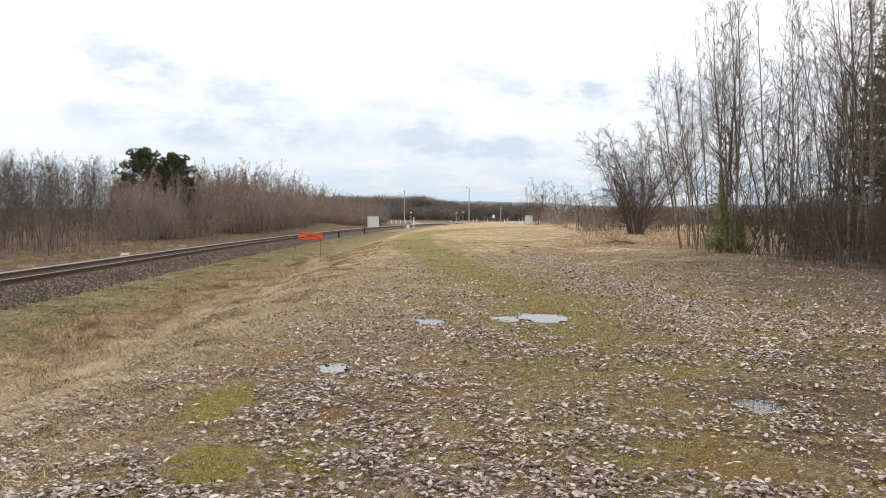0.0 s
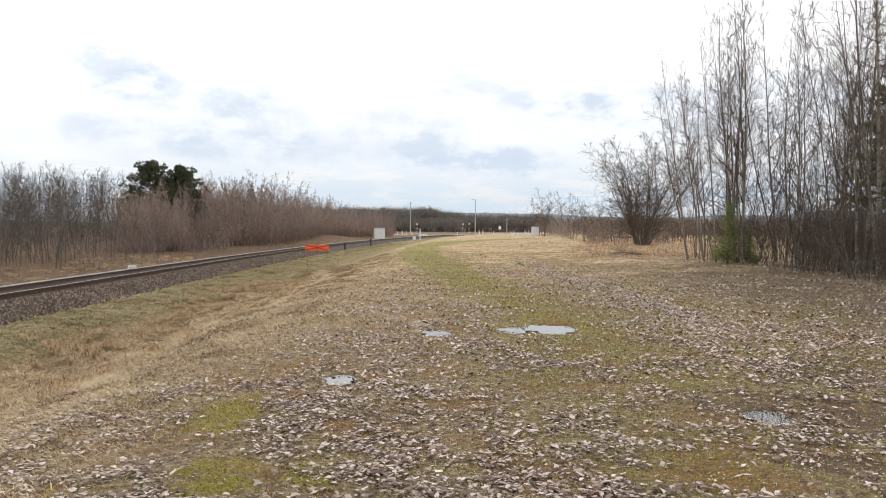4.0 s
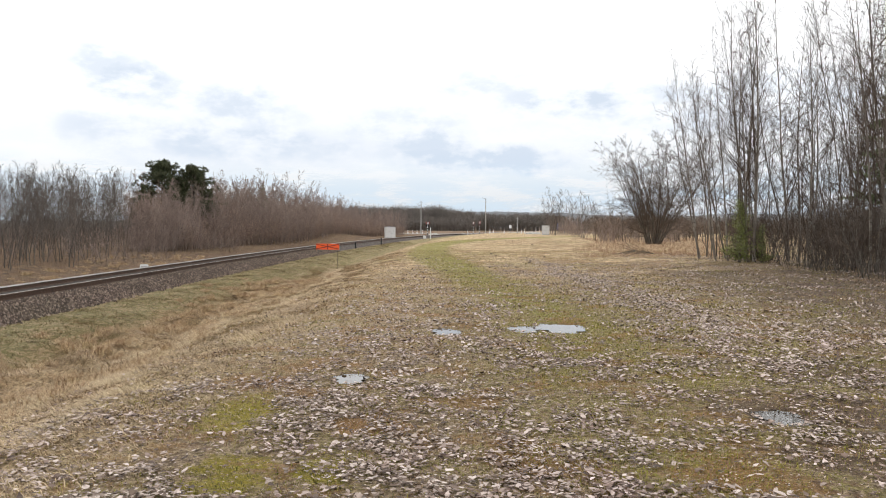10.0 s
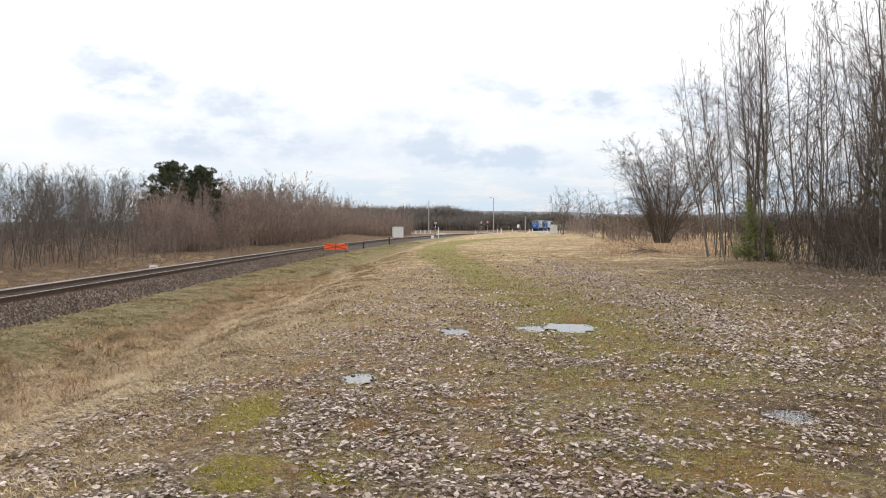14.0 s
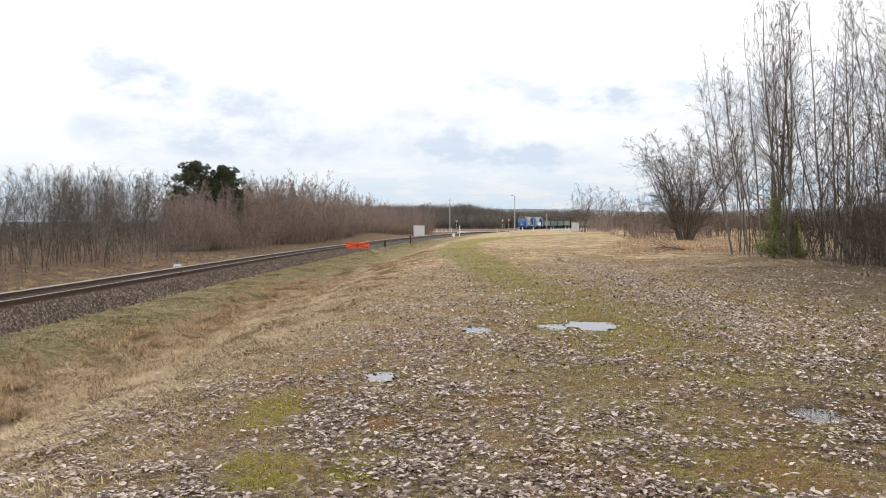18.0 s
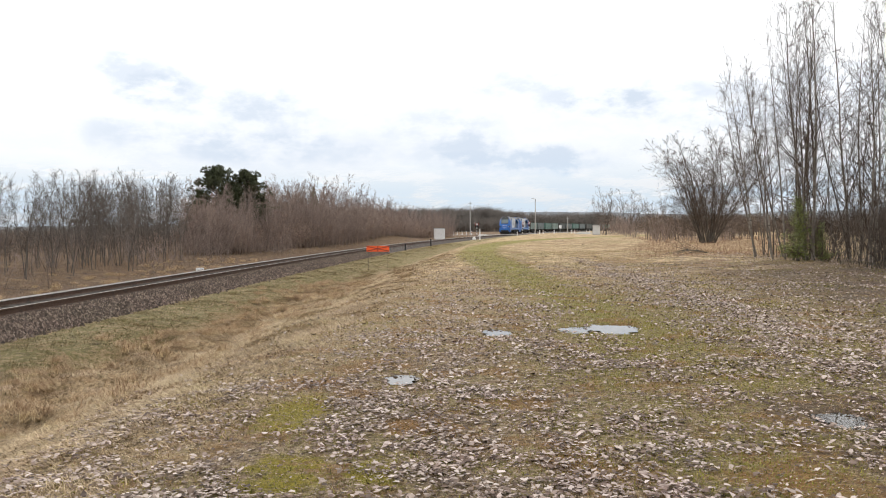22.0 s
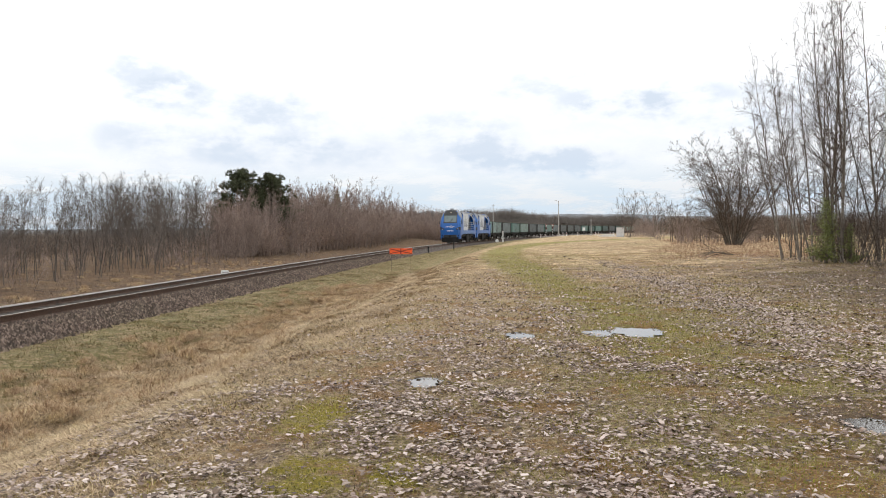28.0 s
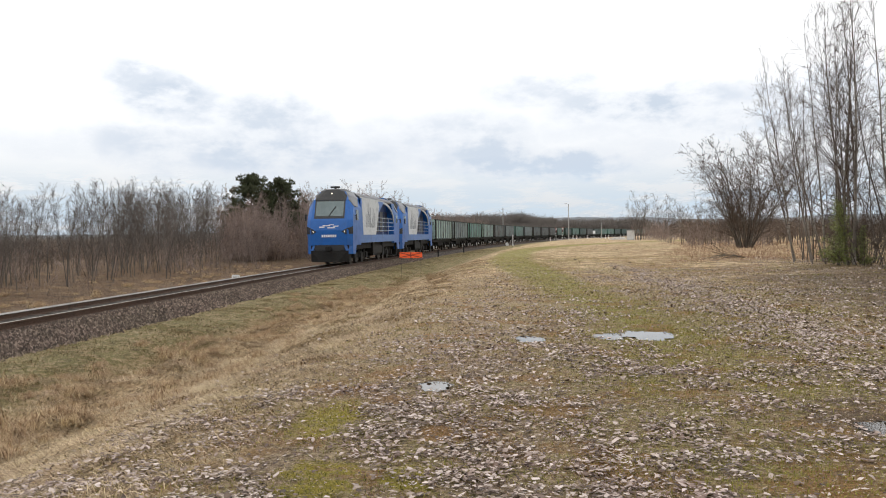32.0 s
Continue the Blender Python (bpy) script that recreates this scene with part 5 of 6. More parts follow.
def lamp_post(h, label, arm=True):
    p = tagged(new("lamp_post"), label, "lamp post")
    part("pole", rod(bmesh.new(), (0, 0, -0.3), (0, 0, h), 0.15, 0.09, 10), M_CONCRETE, p)
    part("base", rod(bmesh.new(), (0, 0, -0.1), (0, 0, 0.35), 0.2, 0.18, 10), M_CONCRETE, p)
    if arm:
        part("arm", rod(bmesh.new(), (0, 0, h - 0.15), (-0.55, 0, h + 0.1), 0.04, 0.035, 6), M_STEEL, p)
        bm = box(bmesh.new(), -1.05, -0.5, -0.12, 0.12, h + 0.04, h + 0.18, 0.04)
        part("lamp_head", bm, M_STEEL, p, "grey metal lamp head")
    else:
        part("cap", rod(bmesh.new(), (0, 0, h), (0, 0, h + 0.25), 0.05, 0.02, 6), M_STEEL, p)
        part("crossarm", box(bmesh.new(), -0.5, 0.5, -0.05, 0.05, h - 0.4, h - 0.3), M_STEEL, p)
    return p


def crossing_signal():
    s = tagged(new("crossing_signal"), "level crossing warning signal with red and white cross", "signal", "warning signals at the crossing")
    bands = 6
    pole = part("pole", rod(bmesh.new(), (0, 0, -0.2), (0, 0, 3.3), 0.055, 0.055, 10), M_STEEL, s)
    for i in range(bands):
        part("band", rod(bmesh.new(), (0, 0, 0.1 + i * 0.36), (0, 0, 0.1 + (i + 1) * 0.36), 0.085, 0.085, 10), M_WHITE if i % 2 else M_BLACK, pole)
    for k in (-1, 1):
        m = pose(0, -0.1, 3.15, 0, k * 62, 0)
        arm = part("cross_arm", box(bmesh.new(), -0.08, 0.08, -0.012 + 0.014 * k, 0.012 + 0.014 * k, -0.62, 0.62), M_WHITE, s, "white arm with red ends")
        arm.matrix_basis = m
        for e in (-1, 1):
            part("arm_end", box(bmesh.new(), -0.085, 0.085, -0.02 + 0.014 * k, 0.02 + 0.014 * k, e * 0.46 - 0.16, e * 0.46 + 0.16), M_RED, arm, "red painted end")
    head = part("lamp_board", box(bmesh.new(), -0.42, 0.42, -0.09, -0.05, 2.15, 2.75, 0.02), M_BLACK, s, "black backing board")
    for x in (-0.22, 0.22):
        part("lamp", rod(bmesh.new(), (x, -0.17, 2.45), (x, -0.09, 2.45), 0.12, 0.13, 14), M_LENS, head, "dark red signal lens")
    return s


def build_lineside():
    hut = relay_hut(2.15, 2.25, "white metal relay hut with a low roof behind the railway", M_WHITE)
    put(hut, -10.0, 157.0, 8)
    hut2 = relay_hut(1.55, 2.05, "small off-white relay hut beside the meadow trees", M_OFFWHITE)
    put(hut2, 23.1, 168.0, -10)
    pole = lamp_post(9.2, "tall concrete pole with a small crossarm behind the railway", False)
    put(pole, -5.1, 216.0)
    lamp = lamp_post(9.4, "tall concrete street lamp post at the crossing")
    put(lamp, 12.4, 207.0, 10)
    far_pole = lamp_post(4.6, "slim grey steel post by the road", False)
    put(far_pole, 22.4, 222.0)
    sig = crossing_signal()
    put(sig, 9.2, 210.0, 62)
    put(copy_thing(sig, pose(0, 0, 0)), 11.0, 212.0, 55)
    back_sig = copy_thing(sig, pose(0, 0, 0))
    put(back_sig, -3.1, 205.0, 160)
    tagged(back_sig, "level crossing warning signal seen from behind the railway")
    b = bollard()
    posts = [(7.8, 212), (13.6, 208), (14.6, 209), (17.8, 212), (21.9, 206), (22.9, 208), (25.6, 205), (26.6, 206),
             (-9.4, 206), (-8.4, 208), (-7.1, 208), (-6.0, 210), (-4.6, 212)]
    for i, (x, y) in enumerate(posts):
        put(b if i == 0 else copy_thing(b, pose(0, 0, 0)), x, y, i * 40)
    # white notice by the road
    sign = tagged(new("road_sign"), "small white rectangular road sign on a grey post", "sign")
    part("post", rod(bmesh.new(), (0, 0, -0.2), (0, 0, 2.3), 0.035, 0.035, 8), M_STEEL, sign)
    part("plate", box(bmesh.new(), -0.35, 0.35, -0.06, -0.035, 1.45, 2.35, 0.01), M_WHITE, sign)
    put(sign, 20.0, 218.0)
    # distance post beside the ditch
    km = tagged(new("distance_post"), "white painted railway distance post beside the ditch", "post")
    part("post", box(bmesh.new(), -0.1, 0.1, -0.07, 0.07, -0.3, 2.3, 0.02), M_WHITE, km)
    part("cap", box(bmesh.new(), -0.11, 0.11, -0.08, 0.08, 2.3, 2.38, 0.01), M_BLACK, km)
    put(km, -1.75, 156.0, 5)
    stub = tagged(new("marker_stone"), "squat white-painted marker stone beside the ditch", "marker")
    part("stone", hull(bmesh.new(), mirrored([(-0.35, 0.25, -0.2), (0.35, 0.25, -0.2), (-0.3, 0.2, 0.5), (0.3, 0.2, 0.5), (-0.15, 0.1, 0.68), (0.15, 0.1, 0.68)])), M_WHITE, stub)
    put(stub, -2.9, 154.0)
    # dark stakes beside the near rail
    for x, y, h in ((-7.55, 101.0, 0.95), (-8.9, 82.5, 0.7)):
        st = tagged(new("stake"), "short dark lineside stake beside the ballast", "stake", "lineside stakes")
        part("post", box(bmesh.new(), -0.08, 0.08, -0.06, 0.06, -0.2, h, 0.015), M_BLACK, st)
        part("cap", box(bmesh.new(), -0.09, 0.09, -0.07, 0.07, h, h + 0.04), M_BLACK, st)
        put(st, x, y, 0)
    # white kilometre stone beyond the far rail
    ks = tagged(new("track_marker"), "low white concrete track marker beyond the rail", "marker")
    part("block", box(bmesh.new(), -0.2, 0.2, -0.08, 0.08, -0.4, 0.46, 0.03), M_WHITE, ks)
    part("recess", box(bmesh.new(), -0.12, 0.12, -0.085, -0.079, 0.26, 0.37), M_CONCRETE, ks, "grey worn panel")
    put(ks, -14.95, 39.3, 0)
    # the orange board
    ob = tagged(new("warning_board"), "bright orange board with a dark cross on two thin posts", "sign")
    part("board", box(bmesh.new(), -0.73, 0.73, -0.012, 0.012, 1.0, 1.36, 0.006), M_ORANGE, ob)
    for k in (-1, 1):
        st = part("stripe", box(bmesh.new(), -0.72, 0.72, -0.017 - 0.002 * k, -0.0135, -0.022, 0.022), M_DARK_RED, ob, "dark red diagonal stripe")
        st.matrix_basis = pose(0, 0, 1.18, 0, k * 11.5, 0)
    part("centre_bar", box(bmesh.new(), -0.03, 0.03, -0.0215, -0.014, 1.01, 1.35), M_DARK_RED, ob)
    for x in (-0.62, 0.62):
        part("post", rod(bmesh.new(), (x, 0.03, -0.3), (x, 0.03, 1.34), 0.009, 0.009, 8), M_WHEEL, ob)
    ob.matrix_basis = pose(-6.85, 47.6, 0.35 - 1.18, 0, 0, -8)
    # small heaps of pale gravel
    gr = random.Random(3)
    for x, y, w in ((-1.4, 203.0, 1.5), (22.6, 186.0, 1.9)):
        heap = [(w * 1.2 * math.cos(a) * k, w * math.sin(a) * k, h) for k, h in ((1.0, -0.1), (0.75, 0.35), (0.4, 0.65)) for a in [gr.uniform(0, 6.28) for _ in range(11)]]
        hp = part("stone_mound", hull(bmesh.new(), heap), M_GRAVEL)
        put(tagged(hp, "small heap of pale gravel near the crossing", "gravel heap", "gravel heaps"), x, y)
    # road over the railway
    bm = bmesh.new()
    xs = [-70, -40, -20, -8, 0, 8, 16, 24, 34, 60, 110]
    ys = [x * 0.02 + 214 for x in xs]
    rows = []
    for x, y in zip(xs, ys):
        z = float(np.interp(x, [-70, -8, 0, 8, 16, 110], [-0.15, -0.27, -0.31, -0.24, 0.2, 0.2]))
        rows.append([bm.verts.new((x, y - 3.2, z)), bm.verts.new((x, y + 3.2, z + 0.04))])
    for a, b2 in zip(rows, rows[1:]):
        bm.faces.new((a[0], b2[0], b2[1], a[1]))
    road = part("road", bm, M_ROAD)
    tagged(road, "pale worn asphalt road over the level crossing", "road", kind="structure")


# ---------------------------------------------------------------- the train
def bogie(parent, x, axles, gap, wheel_r):
    bm = bmesh.new()
    half = gap * (axles - 1) / 2 + wheel_r * 0.8
    for side in (-1, 1):
        prism(bm, [(x - half, wheel_r + 0.22), (x - half, wheel_r - 0.02), (x - half + 0.35, wheel_r - 0.12), (x + half - 0.35, wheel_r - 0.12), (x + half, wheel_r - 0.02), (x + half, wheel_r + 0.22)],
              side * 1.02 - 0.09, side * 1.02 + 0.09)
        for i in range(axles):
            ax = x + (i - (axles - 1) / 2) * gap
            box(bm, ax - 0.17, ax + 0.17, side * 1.13 - 0.08, side * 1.13 + 0.08, wheel_r - 0.18, wheel_r + 0.2)
            rod(bm, (ax + gap * 0.36, side * 1.1, wheel_r - 0.12), (ax + gap * 0.36, side * 1.1, wheel_r + 0.42), 0.1, 0.1, 8)
    box(bm, x - 0.3, x + 0.3, -1.0, 1.0, wheel_r, wheel_r + 0.35)
    part("bogie", bm, M_UNDER, parent)
    sets = []
    for i in range(axles):
        ax = x + (i - (axles - 1) / 2) * gap
        bm = bmesh.new()
        for side in (-1, 1):
            rod(bm, (0, side * 0.71, 0), (0, side * 0.85, 0), wheel_r, wheel_r, 20)
            rod(bm, (0, side * 0.69, 0), (0, side * 0.71, 0), wheel_r + 0.03, wheel_r + 0.03, 20)
        rod(bm, (0, -0.9, 0), (0, 0.9, 0), 0.08, 0.08, 8)
        ws = part("wheelset", bm, M_WHEEL, parent, "dark steel wheels on an axle")
        ws.location = (ax, 0, wheel_r)
        sets.append((ws, ax, wheel_r))
    return sets


def cab_points(sgn):
    """A cab with a raked, gently arched front and a rounded roof."""
    ring = [(8.55, 1.2, 1.3), (8.64, 1.22, 2.3), (8.56, 1.22, 2.95), (8.3, 1.52, 1.3), (8.36, 1.56, 2.3), (8.28, 1.55, 3.0),
            (8.06, 1.14, 4.3), (7.9, 1.5, 3.85), (7.66, 1.18, 4.6), (7.52, 0.85, 4.86), (7.45, 0.4, 5.0), (7.1, 0.72, 5.06),
            (6.05, 1.55, 1.3), (6.05, 1.55, 3.85), (6.05, 1.36, 4.5), (6.05, 1.0, 4.86), (6.05, 0.6, 5.06)]
    return [(sgn * x, y, z) for x, y, z in mirrored(ring)]


def slab(bm, corners, out):
    """A thin plate on four corners, raised along its normal."""
    p = [Vector(c) for c in corners]
    n = (p[1] - p[0]).cross(p[3] - p[0]).normalized() * out
    a = [bm.verts.new(q - n * 0.3) for q in p]
    b = [bm.verts.new(q + n) for q in p]
    bm.faces.new(a[::-1])
    bm.faces.new(b)
    k = len(p)
    for i in range(k):
        bm.faces.new((a[i], a[(i + 1) % k], b[(i + 1) % k], b[i]))
    bmesh.ops.recalc_face_normals(bm, faces=bm.faces)
    return bm


def locomotive(label):
    loco = tagged(new("locomotive"), label, "locomotive", "locomotives of the train")
    wheels = bogie(loco, 4.6, 3, 1.75, 0.525) + bogie(loco, -4.6, 3, 1.75, 0.525)
    part("underframe", box(bmesh.new(), -8.45, 8.45, -1.3, 1.3, 1.0, 1.44, 0.03), M_UNDER, loco)
    bm = hull(bmesh.new(), mirrored([(-1.55, 1.3, 0.42), (1.55, 1.3, 0.42), (-1.75, 1.42, 0.6), (1.75, 1.42, 0.6), (-1.75, 1.42, 1.15), (1.75, 1.42, 1.15)]))
    part("fuel_tank", bm, M_UNDER, loco)
    for x, s in itertools.product((4.6, -4.6), (-1, 1)):
        # dark sheet added inside the wheels, in place of the shade there
        part("bogie_shade_sheet", box(bmesh.new(), x - 2.5, x + 2.5, s * 0.62 - 0.04, s * 0.62 + 0.04, 0.4, 1.05, 0.02), M_UNDER, loco)
        for dx in (-2.9, 2.9):
            part("step", box(bmesh.new(), x + dx - 0.22, x + dx + 0.22, s * 1.4 - 0.08, s * 1.4 + 0.08, 0.45, 1.42, 0.02), M_UNDER, loco, "dark steps under the sill")
    for x in (1.05, -1.0):
        part("equipment_box", box(bmesh.new(), x - 0.38, x + 0.38, -1.52, -1.38, 0.5, 1.2, 0.03), M_CAB_ROOF, loco, "pale grey equipment box")
    part("sill", box(bmesh.new(), -6.1, 6.1, -1.55, 1.55, 1.42, 1.98, 0.02), M_LIGHT_BLUE, loco, "light blue sill along the frame")
    # the two cabs
    for sgn in (1, -1):
        cab = part("cab", hull(bmesh.new(), cab_points(sgn)), M_BLUE, loco, "bright blue driver's cab")
        f = sgn
        mask = [(8.52 * f, -1.02 * f, 3.06), (8.52 * f, 1.02 * f, 3.06), (8.07 * f, 1.02 * f, 4.28), (8.07 * f, -1.02 * f, 4.28)]
        part("windscreen_surround", slab(bmesh.new(), mask, 0.018), M_DARK, cab, "black surround of the windscreen")
        arch = [(8.075, 1.06, 4.29), (7.74, 1.05, 4.6), (7.53, 0.8, 4.865), (7.46, 0.42, 5.005)]
        brow = [(x * f + dx * f, y, z) for x, y, z in mirrored(arch) for dx in (-0.05, 0.03)]
        part("brow", hull(bmesh.new(), brow), M_BLACK, cab, "black arched brow above the windscreen")
        glass = [(8.465 * f, -0.93 * f, 3.22), (8.465 * f, 0.93 * f, 3.22), (8.105 * f, 0.93 * f, 4.2), (8.105 * f, -0.93 * f, 4.2)]
        part("windscreen", slab(bmesh.new(), glass, 0.03), M_GLASS, cab, "wide tinted windscreen")
        part("wiper", slab(bmesh.new(), [(8.47 * f, -0.05 * f, 3.24), (8.47 * f, 0.0, 3.24), (8.25 * f, 0.42 * f, 3.84), (8.25 * f, 0.38 * f, 3.86)], 0.05), M_BLACK, cab, "black wiper")
        roof_pts = [(7.44, 0.42, 5.01), (7.1, 0.72, 5.065), (6.06, 0.6, 5.07), (7.49, 0.86, 4.87), (6.06, 1.0, 4.87)]
        part("cab_roof", hull(bmesh.new(), [(x * f, y, z + dz) for x, y, z in mirrored(roof_pts) for dz in (-0.1, 0.025)]), M_GREY, cab, "grey cab roof")
        for s in (-1, 1):
            cheek = [(7.98, s * 1.2, 4.3), (7.86, s * 1.52, 3.88), (7.0, s * 1.56, 3.86), (6.4, s * 1.4, 4.46), (6.1, s * 1.02, 4.86), (7.49, s * 0.88, 4.87), (7.68, s * 1.14, 4.6)]
            cheek = [(x * f, y, z) for x, y, z in cheek]
            part("roof_side", hull(bmesh.new(), cheek + [(x, y * 1.015, z + 0.02) for x, y, z in cheek]), M_CAB_ROOF, cab, "grey sloping roof side")
            win = box(bmesh.new(), min(6.75 * f, 7.45 * f), max(6.75 * f, 7.45 * f), s * 1.545 - 0.02, s * 1.545 + 0.02, 2.95, 3.65, 0.01)
            part("side_window", win, M_GLASS, cab, "dark side window")
            housing = [(8.63 * f, s * 0.82, 2.2), (8.65 * f, s * 1.2, 2.42), (8.37 * f, s * 1.57, 2.55), (8.37 * f, s * 1.57, 2.05), (8.65 * f, s * 1.14, 2.02)]
            bm = hull(bmesh.new(), housing + [(x - 0.12 * f, y * 0.97, z) for x, y, z in housing])
            hl = part("headlight", bm, M_DARK, cab, "black angular headlight housing")
            part("lamp", rod(bmesh.new(), (8.5 * f, s * 1.1, 2.2), (8.645 * f, s * 1.1, 2.2), 0.06, 0.06, 14), M_LAMP if f > 0 else M_DARK, hl, "lit warm white headlamp")
            part("skirt_cheek", hull(bmesh.new(), [(x * f, s * y, z) for x, y, z in [(8.52, 1.0, 1.2), (8.52, 1.2, 0.72), (8.54, 0.95, 1.33), (8.27, 1.53, 0.72), (8.27, 1.53, 1.32), (7.6, 1.53, 0.72), (7.3, 1.53, 1.32), (7.6, 1.2, 0.72), (7.4, 1.1, 1.32)]]), M_BLUE, cab)
            part("mirror", box(bmesh.new(), min(7.95 * f, 8.1 * f), max(7.95 * f, 8.1 * f), s * 1.72 - 0.05, s * 1.72 + 0.05, 2.95, 3.35, 0.02), M_DARK, cab, "dark wing mirror")
            rod_bm = rod(bmesh.new(), (8.0 * f, s * 1.48, 3.3), (8.02 * f, s * 1.72, 3.25), 0.02, 0.02, 6)
            part("mirror_arm", rod_bm, M_DARK, cab)
        part("top_lamp", rod(bmesh.new(), (7.55 * f, 0, 4.72), (7.74 * f, 0, 4.72), 0.065, 0.065, 14), M_LAMP if f > 0 else M_DARK, cab, "lit top headlamp")
        part("buffer_beam", box(bmesh.new(), min(8.2 * f, 8.62 * f), max(8.2 * f, 8.62 * f), -1.0, 1.0, 0.95, 1.32, 0.03), M_DARK, loco, "dark buffer beam")
        plough = [(8.55, 1.25, 0.95), (8.2, 1.35, 0.95), (8.68, 0.6, 0.2), (8.35, 1.3, 0.22), (7.9, 1.3, 0.3), (7.9, 1.3, 0.95), (8.72, 0.2, 0.9)]
        part("snow_plough", hull(bmesh.new(), [(x * f, y, z) for x, y, z in mirrored(plough)]), M_UNDER, loco, "black snow plough")
        part("coupler", box(bmesh.new(), min(8.5 * f, 9.0 * f), max(8.5 * f, 9.0 * f), -0.16, 0.16, 0.92, 1.22, 0.04), M_UNDER, loco, "knuckle coupler")
        # plain marks in place of emblem and running number
        for y0, y1, z0, z1 in ((-0.66, -0.3, 2.46, 2.54), (-0.42, 0.08, 2.56, 2.62), (-0.1, 0.42, 2.42, 2.49), (0.3, 0.64, 2.52, 2.59), (0.0, 0.34, 2.63, 2.67)):
            m = box(bmesh.new(), min(8.58 * f, 8.632 * f), max(8.58 * f, 8.632 * f), y0, y1, z0, z1)
            part("emblem_stroke", m, M_WHITE, cab, "white emblem stroke")
        for k in range(7):
            y0 = -0.5 + 0.145 * k
            m = box(bmesh.new(), min(8.57 * f, 8.625 * f), max(8.57 * f, 8.625 * f), y0, y0 + 0.105, 1.83, 2.0)
            part("number_bar", m, M_WHITE, cab, "white bar of the running number")
    # roof and engine house
    bm = hull(bmesh.new(), [(x, y, z) for x in (-6.05, 6.05) for y, z in ((-1.3, 4.72), (1.3, 4.72), (-0.8, 4.93), (0.8, 4.93), (-1.49, 4.56), (1.49, 4.56), (-1.46, 4.46), (1.46, 4.46))])
    part("roof", bm, M_GREY, loco, "grey chamfered roof")
    part("engine_house", box(bmesh.new(), -6.05, 6.05, -1.02, 1.02, 1.9, 4.46, 0.02), M_DARK_BLUE, loco, "dark blue engine house")
    for s in (-1, 1):
        part("bulkhead", prism(bmesh.new(), [(-5.9, 1.97), (-5.9, 3.3), (-4.9, 4.54), (-6.06, 4.54), (-6.06, 1.97)], s * 1.0, s * 1.53), M_BLUE, loco, "blue bulkhead of the rear cab")
    for x in (3.4, 0.6, -2.4, -4.6):
        part("roof_vent", rod(bmesh.new(), (x, 0, 4.9), (x, 0, 5.03), 0.55, 0.5, 18), M_DARK, loco, "dark roof fan")
    part("horn", box(bmesh.new(), 6.7, 7.05, -0.3, 0.3, 5.16, 5.28, 0.03), M_BLACK, loco, "black roof horns")
    part("horn_foot", box(bmesh.new(), 6.8, 6.95, -0.05, 0.05, 5.04, 5.2), M_BLACK, loco)
    for s in (-1, 1):
        # pale panel in front, open gallery behind it
        pan = [(5.3, 1.98), (5.75, 4.5), (0.4, 4.5), (0.0, 4.1), (1.2, 1.98)]
        panel = part("side_panel", prism(bmesh.new(), pan, s * 1.525 - 0.03, s * 1.525 + 0.03), M_PANEL, loco, "pale grey side panel with a dark skyline drawing")
        part("body_side", prism(bmesh.new(), [(6.06, 1.97), (6.06, 4.5), (5.78, 4.5), (5.33, 1.97)], s * 1.52 - 0.03, s * 1.52 + 0.03), M_BLUE, loco, "blue body side behind the cab")
        part("shoulder_panel", prism(bmesh.new(), [(0.42, 4.49), (0.02, 4.09), (0.3, 3.55), (-1.7, 4.49)], s * 1.52 - 0.03, s * 1.52 + 0.03), M_BLUE, loco, "blue shoulder beside the gallery")
        part("roof_edge", box(bmesh.new(), -1.9, 6.05, s * 1.5 - 0.04, s * 1.5 + 0.04, 4.5, 4.58, 0.01), M_PANEL, loco, "light blue roof edge")
        # skyline drawing: thin dark towers
        r = random.Random(5)
        for k in range(11):
            x0 = 4.5 - 0.29 * k
            h = r.uniform(0.3, 1.2)
            tower = box(bmesh.new(), x0 - 0.055, x0 + 0.055, min(s * 1.554, s * 1.564), max(s * 1.554, s * 1.564), 2.5, 2.5 + h)
            if k in (2, 5, 8):
                rod(tower, (x0, s * 1.559, 2.5 + h), (x0, s * 1.559, 2.85 + h), 0.02, 0.01, 4)
            part("skyline_tower", tower, M_SKYLINE, panel, "grey printed tower")
        for z in (2.3, 2.62, 2.94, 3.26):
            part("rail", rod(bmesh.new(), (0.6, s * 1.5, z), (-5.9, s * 1.5, z), 0.026, 0.026, 6), M_HANDRAIL, loco, "pale handrail")
        for x in (-1.6, -3.8):
            part("stanchion", rod(bmesh.new(), (x, s * 1.5, 1.96), (x, s * 1.5, 3.28), 0.022, 0.022, 6), M_HANDRAIL, loco)
        for x in (-1.6, -3.2, -4.8):
            part("grille", box(bmesh.new(), x - 0.6, x + 0.6, s * 1.03 - 0.02, s * 1.03 + 0.02, 2.2, 3.8, 0.01), M_DARK, loco, "black cooling grille")
        # the curved edge over the gallery
        bm = bmesh.new()
        last = None
        for k in range(13):
            t = k / 12
            x, z = -1.7 - 4.3 * math.sin(t * 1.5708) ** 1.15, 3.1 + 1.44 * max(0.0, math.cos(t * 1.5708)) ** 0.9
            ring = [bm.verts.new((x, s * 1.53 - 0.05, z)), bm.verts.new((x, s * 1.53 + 0.02, z)), bm.verts.new((x * 0.985, s * 1.53 + 0.02, z - 0.16)), bm.verts.new((x * 0.985, s * 1.53 - 0.05, z - 0.16))]
            if last:
                for i in range(4):
                    bm.faces.new((last[i], last[(i + 1) % 4], ring[(i + 1) % 4], ring[i]))
            last = ring
